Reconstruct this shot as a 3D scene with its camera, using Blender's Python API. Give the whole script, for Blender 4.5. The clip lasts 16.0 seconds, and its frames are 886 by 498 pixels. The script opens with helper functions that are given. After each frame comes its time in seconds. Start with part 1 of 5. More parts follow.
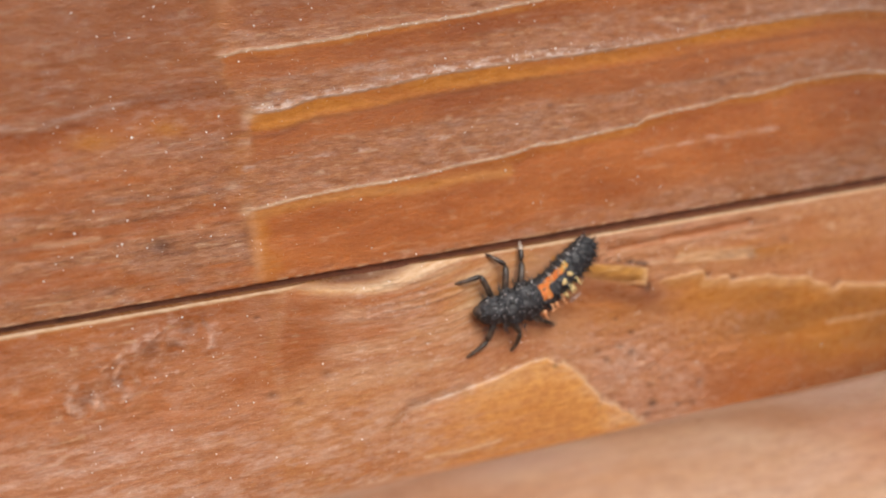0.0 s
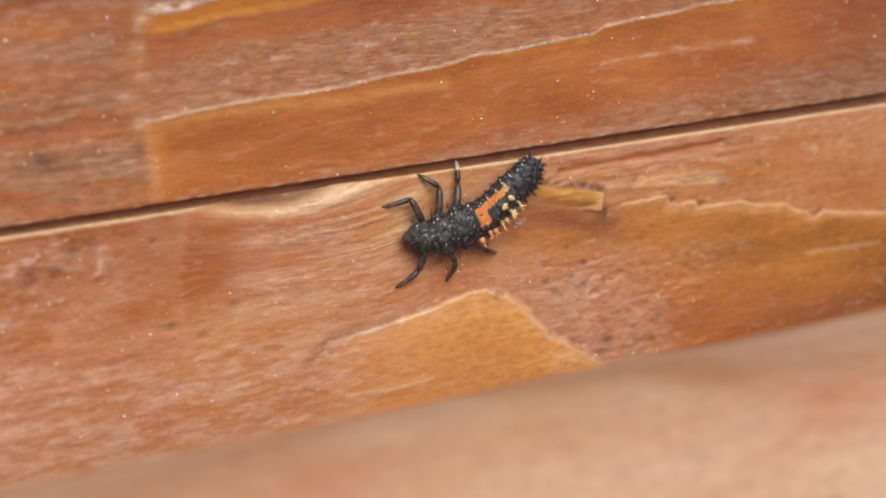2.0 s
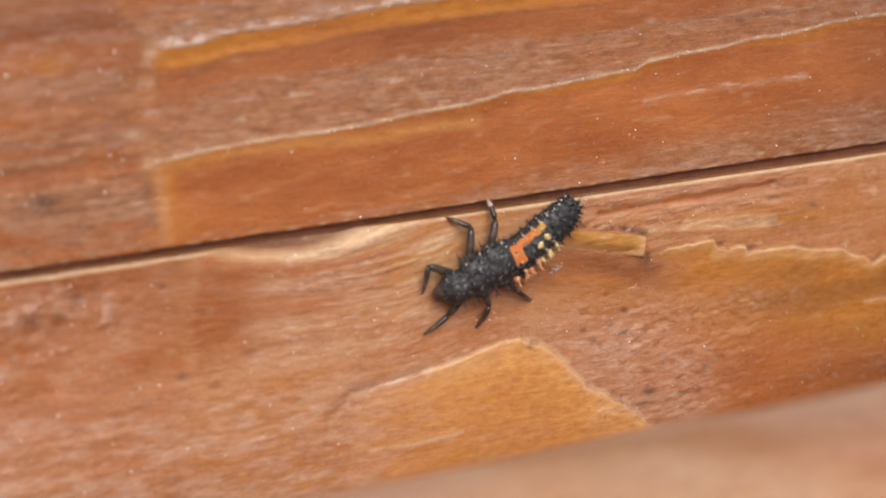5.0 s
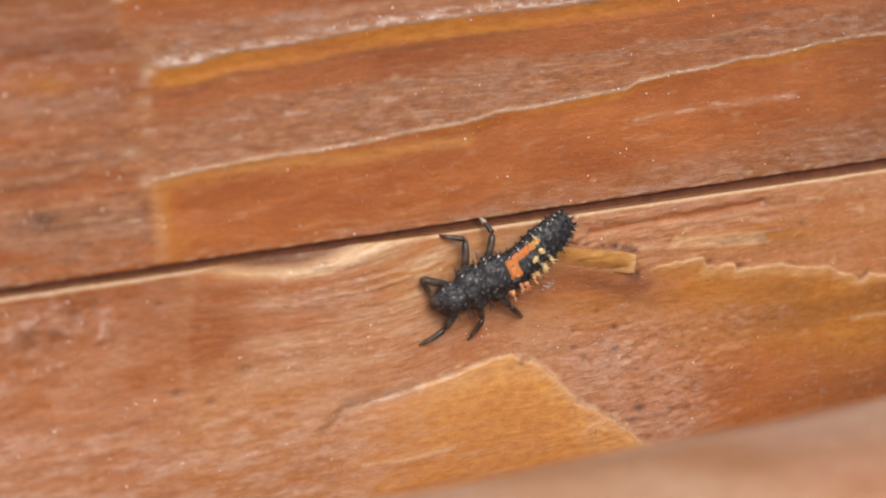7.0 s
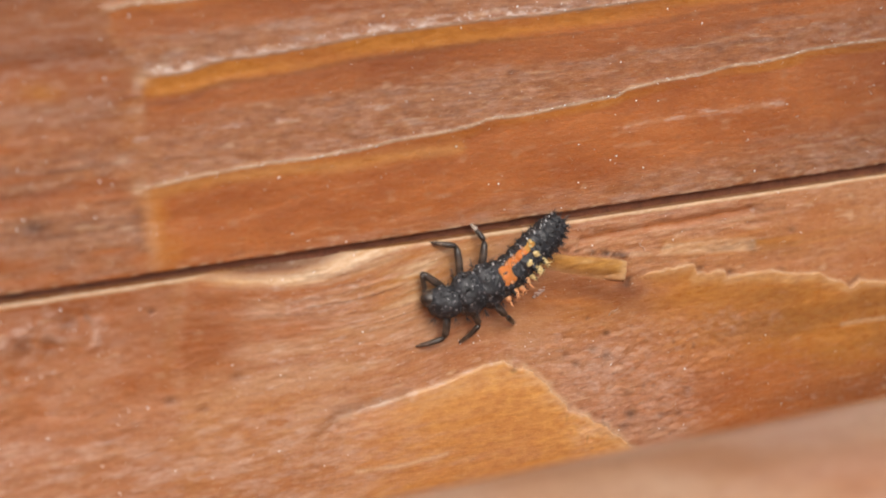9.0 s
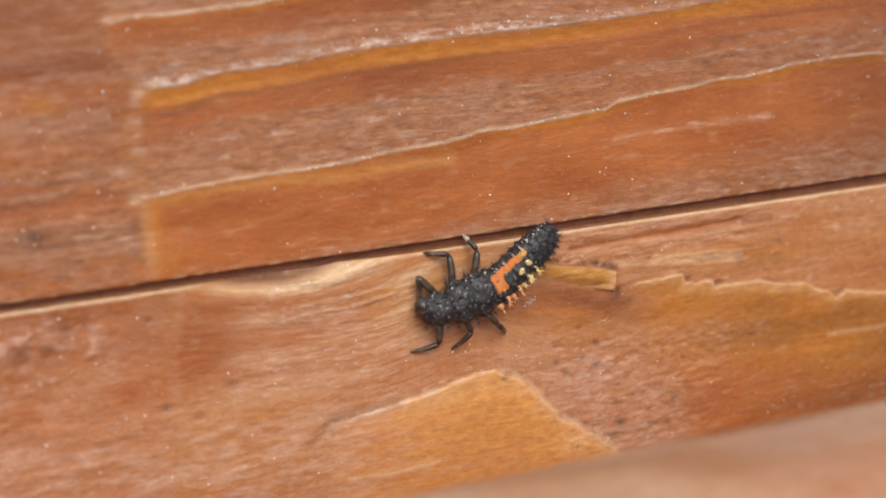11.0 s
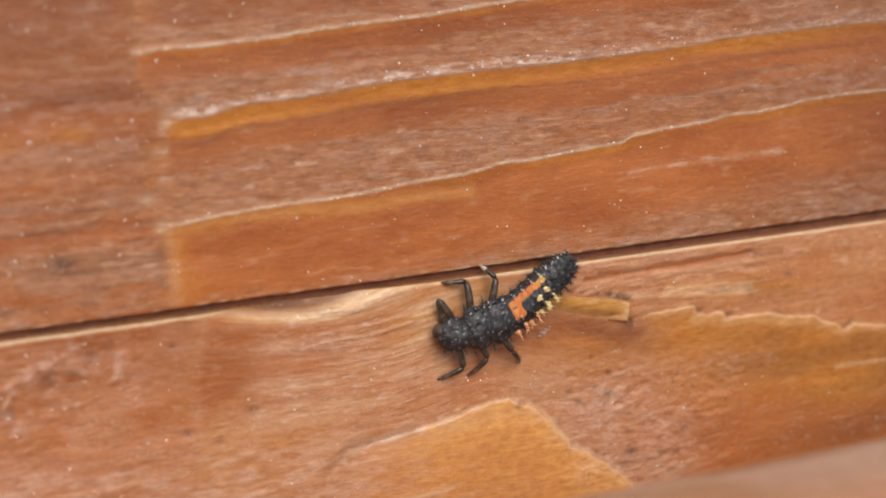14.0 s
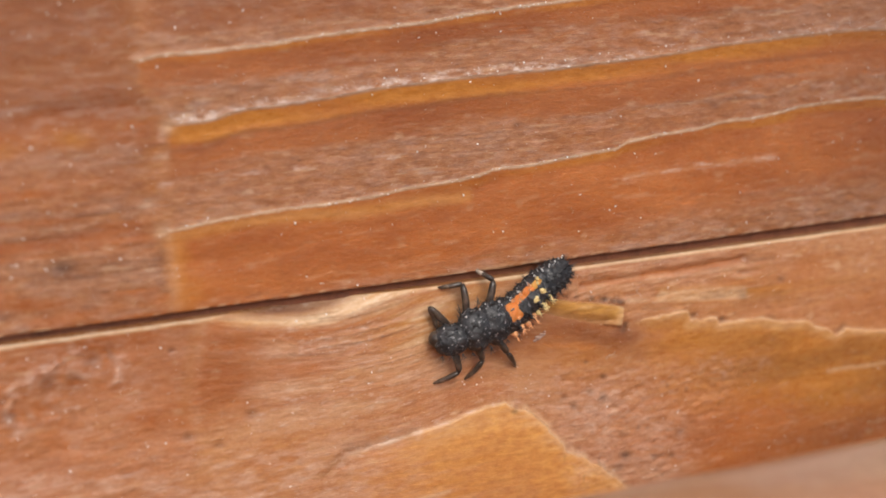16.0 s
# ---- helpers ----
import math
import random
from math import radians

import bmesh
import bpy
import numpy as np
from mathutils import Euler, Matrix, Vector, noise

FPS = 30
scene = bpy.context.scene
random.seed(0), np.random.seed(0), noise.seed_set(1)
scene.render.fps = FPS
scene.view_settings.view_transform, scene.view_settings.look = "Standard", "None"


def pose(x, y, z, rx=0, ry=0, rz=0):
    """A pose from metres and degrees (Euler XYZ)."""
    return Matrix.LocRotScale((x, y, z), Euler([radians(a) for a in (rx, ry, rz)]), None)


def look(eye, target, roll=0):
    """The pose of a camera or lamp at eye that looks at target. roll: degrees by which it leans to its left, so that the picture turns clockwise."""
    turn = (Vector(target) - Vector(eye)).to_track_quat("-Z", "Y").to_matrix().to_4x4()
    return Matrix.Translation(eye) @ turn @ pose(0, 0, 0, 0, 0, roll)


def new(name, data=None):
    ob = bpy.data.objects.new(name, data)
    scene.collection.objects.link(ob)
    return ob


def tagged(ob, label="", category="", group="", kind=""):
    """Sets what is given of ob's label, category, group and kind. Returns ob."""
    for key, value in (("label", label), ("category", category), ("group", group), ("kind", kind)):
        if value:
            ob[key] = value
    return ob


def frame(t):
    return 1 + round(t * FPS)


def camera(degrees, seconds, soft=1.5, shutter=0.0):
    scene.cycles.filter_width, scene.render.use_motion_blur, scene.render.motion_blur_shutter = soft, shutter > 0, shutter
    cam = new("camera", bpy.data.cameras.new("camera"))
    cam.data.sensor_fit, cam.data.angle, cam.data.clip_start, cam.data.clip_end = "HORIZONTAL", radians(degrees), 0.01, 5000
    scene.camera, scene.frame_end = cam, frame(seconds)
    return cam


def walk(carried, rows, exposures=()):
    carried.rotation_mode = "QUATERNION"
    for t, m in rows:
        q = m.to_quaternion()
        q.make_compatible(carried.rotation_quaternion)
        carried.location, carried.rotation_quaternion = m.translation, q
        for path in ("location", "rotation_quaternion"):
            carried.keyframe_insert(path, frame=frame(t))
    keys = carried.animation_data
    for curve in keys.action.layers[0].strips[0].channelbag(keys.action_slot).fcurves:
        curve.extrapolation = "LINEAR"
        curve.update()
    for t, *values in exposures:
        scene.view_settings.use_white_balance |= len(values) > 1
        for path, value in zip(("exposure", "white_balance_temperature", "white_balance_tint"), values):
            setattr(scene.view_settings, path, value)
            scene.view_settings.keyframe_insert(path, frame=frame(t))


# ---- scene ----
cam = camera(30, 16.0, soft=1.8)
cam.data.dof.use_dof = True
cam.data.dof.focus_distance = 0.1055
cam.data.dof.aperture_fstop = 37
PATH = [
    (0, pose(-0.06675, 0.01843, 0.09363, -9.733, -32.729, 2.189)),
    (0.5, pose(-0.06610, 0.01820, 0.09291, -9.615, -32.555, 2.149)),
    (1, pose(-0.06550, 0.01876, 0.09231, -10.371, -32.000, 2.285)),
    (1.5, pose(-0.06276, 0.01882, 0.09129, -10.387, -32.029, 2.303)),
    (2, pose(-0.05462, 0.01814, 0.08878, -13.500, -30.917, 3.042)),
    (2.5, pose(-0.04906, 0.01701, 0.08596, -11.079, -28.867, 2.443)),
    (3, pose(-0.04910, 0.01860, 0.08377, -12.882, -28.081, 3.248)),
    (3.5, pose(-0.04917, 0.01913, 0.08389, -13.331, -27.995, 3.537)),
    (4, pose(-0.04909, 0.01905, 0.08400, -13.619, -28.024, 3.449)),
    (4.2, pose(-0.04888, 0.01893, 0.08456, -13.443, -27.985, 3.314)),
    (6.3, pose(-0.05052, 0.01766, 0.08534, -11.849, -29.084, 2.816)),
    (6.5, pose(-0.05021, 0.01790, 0.08550, -11.978, -28.886, 2.985)),
    (7, pose(-0.05028, 0.01887, 0.08555, -12.350, -28.829, 3.292)),
    (7.5, pose(-0.05025, 0.01913, 0.08581, -12.594, -28.971, 3.286)),
    (8, pose(-0.05045, 0.01883, 0.08584, -12.233, -29.030, 3.231)),
    (8.5, pose(-0.05059, 0.01863, 0.08577, -11.875, -29.121, 3.205)),
    (9, pose(-0.05043, 0.01848, 0.08608, -11.710, -29.115, 3.052)),
    (9.5, pose(-0.05075, 0.01843, 0.08629, -11.687, -29.353, 3.060)),
    (10, pose(-0.05093, 0.01839, 0.08669, -11.553, -29.385, 3.098)),
    (10.2, pose(-0.05117, 0.01839, 0.08689, -11.341, -29.353, 3.074)),
    (12.3, pose(-0.05160, 0.01829, 0.08762, -11.130, -29.738, 3.191)),
    (12.5, pose(-0.05180, 0.01914, 0.08741, -11.389, -29.399, 3.618)),
    (13, pose(-0.05260, 0.01844, 0.08757, -10.161, -29.661, 3.466)),
    (13.5, pose(-0.05313, 0.01906, 0.08793, -10.120, -29.869, 3.763)),
    (14, pose(-0.05351, 0.01941, 0.08775, -11.108, -29.609, 4.083)),
    (14.5, pose(-0.05419, 0.01871, 0.08786, -10.671, -29.635, 3.938)),
    (15, pose(-0.05363, 0.01819, 0.08829, -10.247, -30.020, 3.738)),
    (15.5, pose(-0.05403, 0.01822, 0.08851, -10.148, -29.869, 3.913)),
    (16, pose(-0.05437, 0.01918, 0.08842, -10.767, -29.954, 4.146)),
]
walk(cam, PATH, [(0, 0.0), (16, 0.0)])

# ---- sky and sun ----
world = bpy.data.worlds.new("sky")
scene.world = world
world.use_nodes = True
wn = world.node_tree.nodes
sky = wn.new("ShaderNodeTexSky")
sky.sky_type, sky.sun_disc = "NISHITA", False
sky.sun_elevation, sky.sun_rotation = radians(53), radians(-21)
sky.air_density, sky.dust_density = 1.0, 4.0
world.node_tree.links.new(sky.outputs[0], wn["Background"].inputs[0])
wn["Background"].inputs[1].default_value = 0.10
lamp = bpy.data.lights.new("sun", "SUN")
lamp.energy, lamp.angle, lamp.color = 2.28, radians(45), (1.0, 0.955, 0.875)
sun = new("sun", lamp)
sun.matrix_world = look((-0.22, 0.56, 0.80), (0, 0, 0))

# ---- tools ----
MM = 0.001
LEAN = math.atan(0.0919)          # the boards run a little askew to the x axis
CL, SL = math.cos(LEAN), math.sin(LEAN)
CROSS = 1.95                      # where the seam crosses x = 0, in mm


def to_xy(s, n):
    """Board coordinates (along, across, in mm) to the plan."""
    return s * CL - n * SL, CROSS + s * SL + n * CL


def hash2(i, j, seed):
    h = (i.astype(np.int64) * 374761393 + j.astype(np.int64) * 668265263 + seed * 1442695041) & 0x7FFFFFFF
    h = ((h ^ (h >> 13)) * 1274126177) & 0x7FFFFFFF
    return ((h ^ (h >> 16)) & 0xFFFF) / 65535.0


def field(x, y, seed):
    """Smooth noise, 0 to 1."""
    i, j = np.floor(x), np.floor(y)
    u, v = x - i, y - j
    u, v = u * u * (3 - 2 * u), v * v * (3 - 2 * v)
    a, b = hash2(i, j, seed), hash2(i + 1, j, seed)
    c, d = hash2(i, j + 1, seed), hash2(i + 1, j + 1, seed)
    return (a + (b - a) * u) * (1 - v) + (c + (d - c) * u) * v


def rough(x, y, seed, octaves=3):
    out, amp, tot = 0.0, 1.0, 0.0
    for k in range(octaves):
        out = out + amp * (field(x * 2 ** k, y * 2 ** k, seed + 17 * k) - 0.5)
        tot, amp = tot + amp, amp * 0.55
    return out / tot * 2


def ramp(v, a, b):
    t = np.clip((v - a) / (b - a), 0, 1)
    return t * t * (3 - 2 * t)


def along(line, x):
    p = np.array(line)
    return np.interp(x, p[:, 0], p[:, 1])


def along_y(line, y):
    p = np.array(sorted(line, key=lambda q: q[1]))
    return np.interp(y, p[:, 1], p[:, 0])


def dist(line, x, y):
    """Distance to an open line of a few corners."""
    best = np.full(np.shape(x), 1e9)
    for (ax, ay), (bx, by) in zip(line[:-1], line[1:]):
        t = np.clip(((x - ax) * (bx - ax) + (y - ay) * (by - ay)) / ((bx - ax) ** 2 + (by - ay) ** 2), 0, 1)
        best = np.minimum(best, np.hypot(x - ax - t * (bx - ax), y - ay - t * (by - ay)))
    return best


def inside(line, x, y):
    hit = np.zeros(np.shape(x), bool)
    for (ax, ay), (bx, by) in zip(line, line[1:] + line[:1]):
        if ay != by:
            hit ^= ((ay > y) != (by > y)) & (x < (bx - ax) * (y - ay) / (by - ay) + ax)
    return hit


def bump(d, w):
    return np.exp(-(d / w) ** 2)


# ---- materials ----
def principled(name, rough_=0.5):
    m = bpy.data.materials.new(name)
    m.use_nodes = True
    b = m.node_tree.nodes["Principled BSDF"]
    b.inputs["Roughness"].default_value = rough_
    return m, m.node_tree.nodes, m.node_tree.links, b


def mixer(nodes, links, fac, a, b):
    n = nodes.new("ShaderNodeMix")
    n.data_type = "RGBA"
    for socket, v in ((n.inputs[0], fac), (n.inputs[6], a), (n.inputs[7], b)):
        if isinstance(v, (tuple, float, int)):
            socket.default_value = (*v, 1) if isinstance(v, tuple) else v
        else:
            links.new(v, socket)
    return n.outputs[2]


def noise_node(nodes, links, vector, scale, detail=3, kind=0.5):
    n = nodes.new("ShaderNodeTexNoise")
    n.inputs["Scale"].default_value, n.inputs["Detail"].default_value, n.inputs["Roughness"].default_value = scale, detail, kind
    if vector is not None:
        links.new(vector, n.inputs["Vector"])
    return n.outputs["Fac"]


def graph(nodes, links, value, a, b, lo=0.0, hi=1.0):
    n = nodes.new("ShaderNodeMapRange")
    for k, v in zip((1, 2, 3, 4), (a, b, lo, hi)):
        n.inputs[k].default_value = v
    links.new(value, n.inputs[0])
    return n.outputs[0]


def times_(nodes, links, a, b, op="MULTIPLY"):
    n = nodes.new("ShaderNodeMath")
    n.operation = op
    for s, v in ((n.inputs[0], a), (n.inputs[1], b)):
        if isinstance(v, (float, int)):
            s.default_value = v
        else:
            links.new(v, s)
    return n.outputs[0]


def wood_material(name, tone, rich, gritty=1.0):
    """Weathered stained softwood: its wear mask holds bare lacquer, amber, worn pale edges, stains and painted shade;
    'grain' runs with the fibres (mm).
    tone: the stain's colours and its amber; rich: how strongly the fibres show; gritty: pale and dark specks."""
    PINK_A, PINK_B, ORANGE, BROWN, AMBER_1, AMBER_2 = tone
    m, N, L, b = principled(name)
    wear_shade = N.new("ShaderNodeAttribute")
    wear_shade.attribute_name = "wear_shade"
    split = N.new("ShaderNodeSeparateColor")
    L.new(wear_shade.outputs["Color"], split.inputs[0])
    red, amber, pale, dark = split.outputs[0], split.outputs[1], split.outputs[2], wear_shade.outputs["Alpha"]
    grain = N.new("ShaderNodeAttribute")
    grain.attribute_name = "grain"
    def stretch(sx, sy):
        k = N.new("ShaderNodeMapping")
        k.inputs["Scale"].default_value = (sx, sy, 1)
        L.new(grain.outputs["Vector"], k.inputs["Vector"])
        return k.outputs[0]
    fine = noise_node(N, L, stretch(1.6, 4.4), 1.0, 5, 0.62)
    streak = noise_node(N, L, stretch(0.16, 1.9), 1.0, 3, 0.55)
    thread = noise_node(N, L, stretch(0.30, 6.5), 1.0, 3, 0.6)
    blotch = noise_node(N, L, stretch(0.10, 0.30), 1.0, 4, 0.6)
    mottle = noise_node(N, L, stretch(0.75, 2.0), 1.0, 5, 0.62)
    grit = noise_node(N, L, stretch(5.0, 9.0), 1.0, 2, 0.6)
    base = mixer(N, L, graph(N, L, streak, 0.3, 0.7), PINK_A, PINK_B)
    base = mixer(N, L, graph(N, L, blotch, 0.38, 0.66, 0, 0.75), base, ORANGE)
    base = mixer(N, L, graph(N, L, mottle, 0.40, 0.72, 0, 0.60 * rich), base, BROWN)
    base = mixer(N, L, graph(N, L, thread, 0.48, 0.72, 0, 0.50 * rich), base, BROWN)
    base = mixer(N, L, graph(N, L, fine, 0.52, 0.72, 0, 0.22 * rich), base, BROWN)
    patchy = noise_node(N, L, stretch(1.0, 2.6), 1.0, 4, 0.62)
    base = mixer(N, L, graph(N, L, patchy, 0.52, 0.70, 0, 0.34 * rich), base, RAW_B)
    base = mixer(N, L, graph(N, L, patchy, 0.46, 0.28, 0, 0.45 * rich), base, BROWN)
    tips = noise_node(N, L, stretch(2.0, 6.0), 1.0, 4, 0.72)
    base = mixer(N, L, graph(N, L, tips, 0.55, 0.72, 0, 0.55 * rich * gritty), base, RAW_B)
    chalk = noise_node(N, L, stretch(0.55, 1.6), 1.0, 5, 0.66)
    base = mixer(N, L, graph(N, L, chalk, 0.50, 0.68, 0, 0.50 * gritty), base, CHALK)
    lac = mixer(N, L, graph(N, L, blotch, 0.35, 0.65), RED_A, RED_B)
    lac = mixer(N, L, graph(N, L, mottle, 0.50, 0.72, 0, 0.45), lac, RED_B)
    lac = mixer(N, L, graph(N, L, tips, 0.58, 0.75, 0, 0.35), lac, RAW_B)
    base = mixer(N, L, times_(N, L, red, graph(N, L, fine, 0.3, 0.65, 1.0, 0.72)), base, lac)
    amb = mixer(N, L, graph(N, L, patchy, 0.35, 0.65), AMBER_1, AMBER_2)
    base = mixer(N, L, amber, base, amb)
    raw = mixer(N, L, graph(N, L, fine, 0.3, 0.65), RAW_A, RAW_B)
    base = mixer(N, L, pale, base, raw)
    base = mixer(N, L, dark, base, STAIN_SHADE)
    # whitened lacquer, with sheen and highlights painted in as white
    frost_sheen = N.new("ShaderNodeAttribute")
    frost_sheen.attribute_name = "frost_sheen"
    bloom = times_(N, L, frost_sheen.outputs["Fac"], graph(N, L, fine, 0.36, 0.62, 0.30, 1.0))
    base = mixer(N, L, bloom, base, BLUSH_SHEEN)
    plain = times_(N, L, graph(N, L, red, 0, 1, 1.0, 0.35), graph(N, L, amber, 0, 1, 1.0, 0.30))
    speck = noise_node(N, L, stretch(4.0, 9.0), 1.0, 3, 0.7)
    base = mixer(N, L, times_(N, L, graph(N, L, speck, 0.60, 0.74, 0, 0.42 * gritty), plain), base, RAW_A)
    base = mixer(N, L, times_(N, L, graph(N, L, speck, 0.40, 0.26, 0, 0.38 * gritty), plain), base, STAIN_SHADE)
    crack = noise_node(N, L, stretch(0.8, 8.0), 1.0, 3, 0.55)
    base = mixer(N, L, times_(N, L, graph(N, L, crack, 0.63, 0.70, 0, 0.50 * rich), plain), base, STAIN_SHADE)
    # tiny glints of the gloss, painted as white flecks
    glint = noise_node(N, L, stretch(6.0, 13.0), 1.0, 2, 0.6)
    base = mixer(N, L, times_(N, L, graph(N, L, glint, 0.66, 0.73, 0, 0.75 * gritty), plain), base, BLUSH_SHEEN)
    L.new(base, b.inputs["Base Color"])
    gloss = graph(N, L, mottle, 0.3, 0.7, 0.26, 0.46)
    L.new(times_(N, L, gloss, graph(N, L, red, 0, 1, 1.0, 0.8)), b.inputs["Roughness"])
    b.inputs["Specular IOR Level"].default_value = 0.42
    bm = N.new("ShaderNodeBump")
    bm.inputs["Distance"].default_value = 0.00011
    L.new(graph(N, L, plain, 0, 1, 0.30, 0.85), bm.inputs["Strength"])
    relief = times_(N, L, times_(N, L, fine, 0.5), times_(N, L, grit, 0.28), "ADD")
    L.new(times_(N, L, relief, times_(N, L, mottle, 1.2), "ADD"), bm.inputs["Height"])
    L.new(bm.outputs[0], b.inputs["Normal"])
    b.inputs["Coat Weight"].default_value, b.inputs["Coat Roughness"].default_value = 0.24, 0.15
    swell = N.new("ShaderNodeBump")
    swell.inputs["Strength"].default_value, swell.inputs["Distance"].default_value = 0.8, 0.00016
    satin = noise_node(N, L, stretch(0.9, 2.2), 1.0, 3, 0.55)
    L.new(times_(N, L, satin, times_(N, L, times_(N, L, fine, 0.35), times_(N, L, grit, 0.22), "ADD"), "ADD"), swell.inputs["Height"])
    L.new(swell.outputs[0], b.inputs["Coat Normal"])
    return m


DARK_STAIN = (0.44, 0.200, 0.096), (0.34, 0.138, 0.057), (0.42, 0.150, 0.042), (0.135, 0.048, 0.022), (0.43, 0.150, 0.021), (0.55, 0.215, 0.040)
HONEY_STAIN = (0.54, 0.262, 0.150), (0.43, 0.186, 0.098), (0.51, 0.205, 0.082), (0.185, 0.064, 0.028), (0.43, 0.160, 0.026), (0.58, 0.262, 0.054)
RED_A, RED_B = (0.50, 0.156, 0.036), (0.32, 0.084, 0.019)
RAW_A, RAW_B, STAIN_SHADE = (0.82, 0.62, 0.42), (0.64, 0.40, 0.215), (0.07, 0.032, 0.022)
CHALK = (0.66, 0.40, 0.29)        # rubbed, pinkish places
BLUSH_SHEEN = (0.79, 0.64, 0.55)        # whitened lacquer, and highlights and glints painted as white
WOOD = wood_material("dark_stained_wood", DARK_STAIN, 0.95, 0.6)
RAIL_STAIN = (0.66, 0.41, 0.29), (0.56, 0.31, 0.19), (0.60, 0.28, 0.125), (0.26, 0.115, 0.070), (0.50, 0.22, 0.06), (0.63, 0.32, 0.10)
WEATHERED = wood_material("weathered_rail_wood", RAIL_STAIN, 0.8)
AMBER_WOOD = wood_material("amber_wood", HONEY_STAIN[:4] + ((0.54, 0.200, 0.032), (0.74, 0.355, 0.080)), 0.45, 0.35)
CHIP_WOOD = wood_material("yellow_amber_wood", HONEY_STAIN[:4] + ((0.40, 0.175, 0.030), (0.60, 0.310, 0.070)), 0.5, 0.4)
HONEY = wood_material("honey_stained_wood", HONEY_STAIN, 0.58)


def shell_material(name, colour, second, rough_, size, relief=0.00003):
    m, N, L, b = principled(name, rough_)
    tc = N.new("ShaderNodeTexCoord").outputs["Object"]
    n1 = noise_node(N, L, tc, size, 4, 0.6)
    n2 = noise_node(N, L, tc, size * 4.5, 2, 0.6)
    L.new(mixer(N, L, graph(N, L, n1, 0.45, 0.75), colour, second), b.inputs["Base Color"])
    bm = N.new("ShaderNodeBump")
    bm.inputs["Strength"].default_value, bm.inputs["Distance"].default_value = 0.7, relief
    L.new(n2, bm.inputs["Height"])
    L.new(bm.outputs[0], b.inputs["Normal"])
    return m


def cuticle_material():
    """Matt black skin with fine warts and flecks of pale wax."""
    m, N, L, b = principled("black_cuticle", 0.50)
    tc = N.new("ShaderNodeTexCoord").outputs["Object"]
    soft = noise_node(N, L, tc, 1300, 3, 0.6)
    wart = N.new("ShaderNodeTexVoronoi")
    wart.inputs["Scale"].default_value = 5200
    L.new(tc, wart.inputs["Vector"])
    wax = noise_node(N, L, tc, 4200, 4, 0.75)
    c = mixer(N, L, graph(N, L, soft, 0.4, 0.7), (0.017, 0.017, 0.019), (0.050, 0.049, 0.054))
    c = mixer(N, L, graph(N, L, wax, 0.58, 0.66, 0, 0.85), c, (0.42, 0.41, 0.42))
    L.new(c, b.inputs["Base Color"])
    bm = N.new("ShaderNodeBump")
    bm.inputs["Strength"].default_value, bm.inputs["Distance"].default_value = 0.7, 0.00005
    L.new(times_(N, L, soft, graph(N, L, wart.outputs["Distance"], 0.0, 0.6, 0.6, 0.0), "ADD"), bm.inputs["Height"])
    L.new(bm.outputs[0], b.inputs["Normal"])
    return m


BLACK = cuticle_material()
LEG = shell_material("glossy_leg", (0.034, 0.025, 0.020), (0.130, 0.090, 0.066), 0.28, 1500)
PALE_FOOT = shell_material("pale_foot", (0.40, 0.32, 0.25), (0.62, 0.54, 0.46), 0.30, 1800)
FOOT = shell_material("brownish_foot", (0.075, 0.050, 0.036), (0.26, 0.19, 0.14), 0.30, 1800)
ORANGE_SKIN = shell_material("orange_skin", (1.0, 0.37, 0.085), (1.0, 0.50, 0.20), 0.6, 2600)
YELLOW_SKIN = shell_material("yellow_skin", (0.86, 0.68, 0.32), (0.66, 0.46, 0.17), 0.6, 1600)
SPINE_ORANGE = shell_material("orange_spine", (0.80, 0.36, 0.15), (0.80, 0.52, 0.30), 0.5, 2500)
HAIR = shell_material("grey_bristle", (0.05, 0.05, 0.05), (0.20, 0.19, 0.18), 0.40, 4000)
PEARL = shell_material("pearly_wart", (0.78, 0.77, 0.76), (0.34, 0.34, 0.35), 0.30, 3500)
AMBER_SKIN = shell_material("amber_skin", (0.90, 0.48, 0.10), (0.90, 0.62, 0.24), 0.6, 2600)
FLUFF = shell_material("tan_fibre", (0.66, 0.50, 0.40), (0.50, 0.36, 0.28), 0.6, 3000)
DUST_GLINT = shell_material("dust_and_glint", (0.95, 0.92, 0.88), (0.80, 0.70, 0.62), 0.3, 3000)


# ---- the boards: lines of wear, in mm on the plan ----
RIDGE_C = [(-23.32, 14.38), (-21.37, 14.92), (-18.02, 15.27), (-14.55, 15.82), (-10.97, 16.52), (-4.02, 17.60), (0.60, 18.51), (9.0, 19.9), (20.0, 21.6), (34.0, 23.6)]
RIDGE_B = [(-20.73, 11.06), (-19.77, 11.12), (-18.16, 11.29), (-17.18, 11.63), (-15.86, 12.02), (-12.47, 12.46), (-7.17, 13.47), (-3.48, 13.96),
    (0.35, 14.46), (4.33, 14.89), (8.87, 15.51), (14.01, 16.21), (18.71, 17.07), (23.63, 17.72), (28.77, 18.41), (32.40, 18.77)]
RIDGE_A = [(-20.80, 4.88), (-17.38, 5.52), (-14.00, 6.04), (-10.51, 6.39), (-7.26, 6.83), (-5.05, 7.36), (-1.23, 7.85), (0.71, 8.31), (1.10, 8.52),
    (3.51, 8.74), (6.79, 9.32), (10.60, 9.94), (11.44, 10.38), (13.84, 10.85), (17.67, 11.41), (19.50, 11.87), (22.34, 12.19), (24.73, 12.66), (26.18,
    13.06), (29.68, 13.49), (33.19, 13.85)]
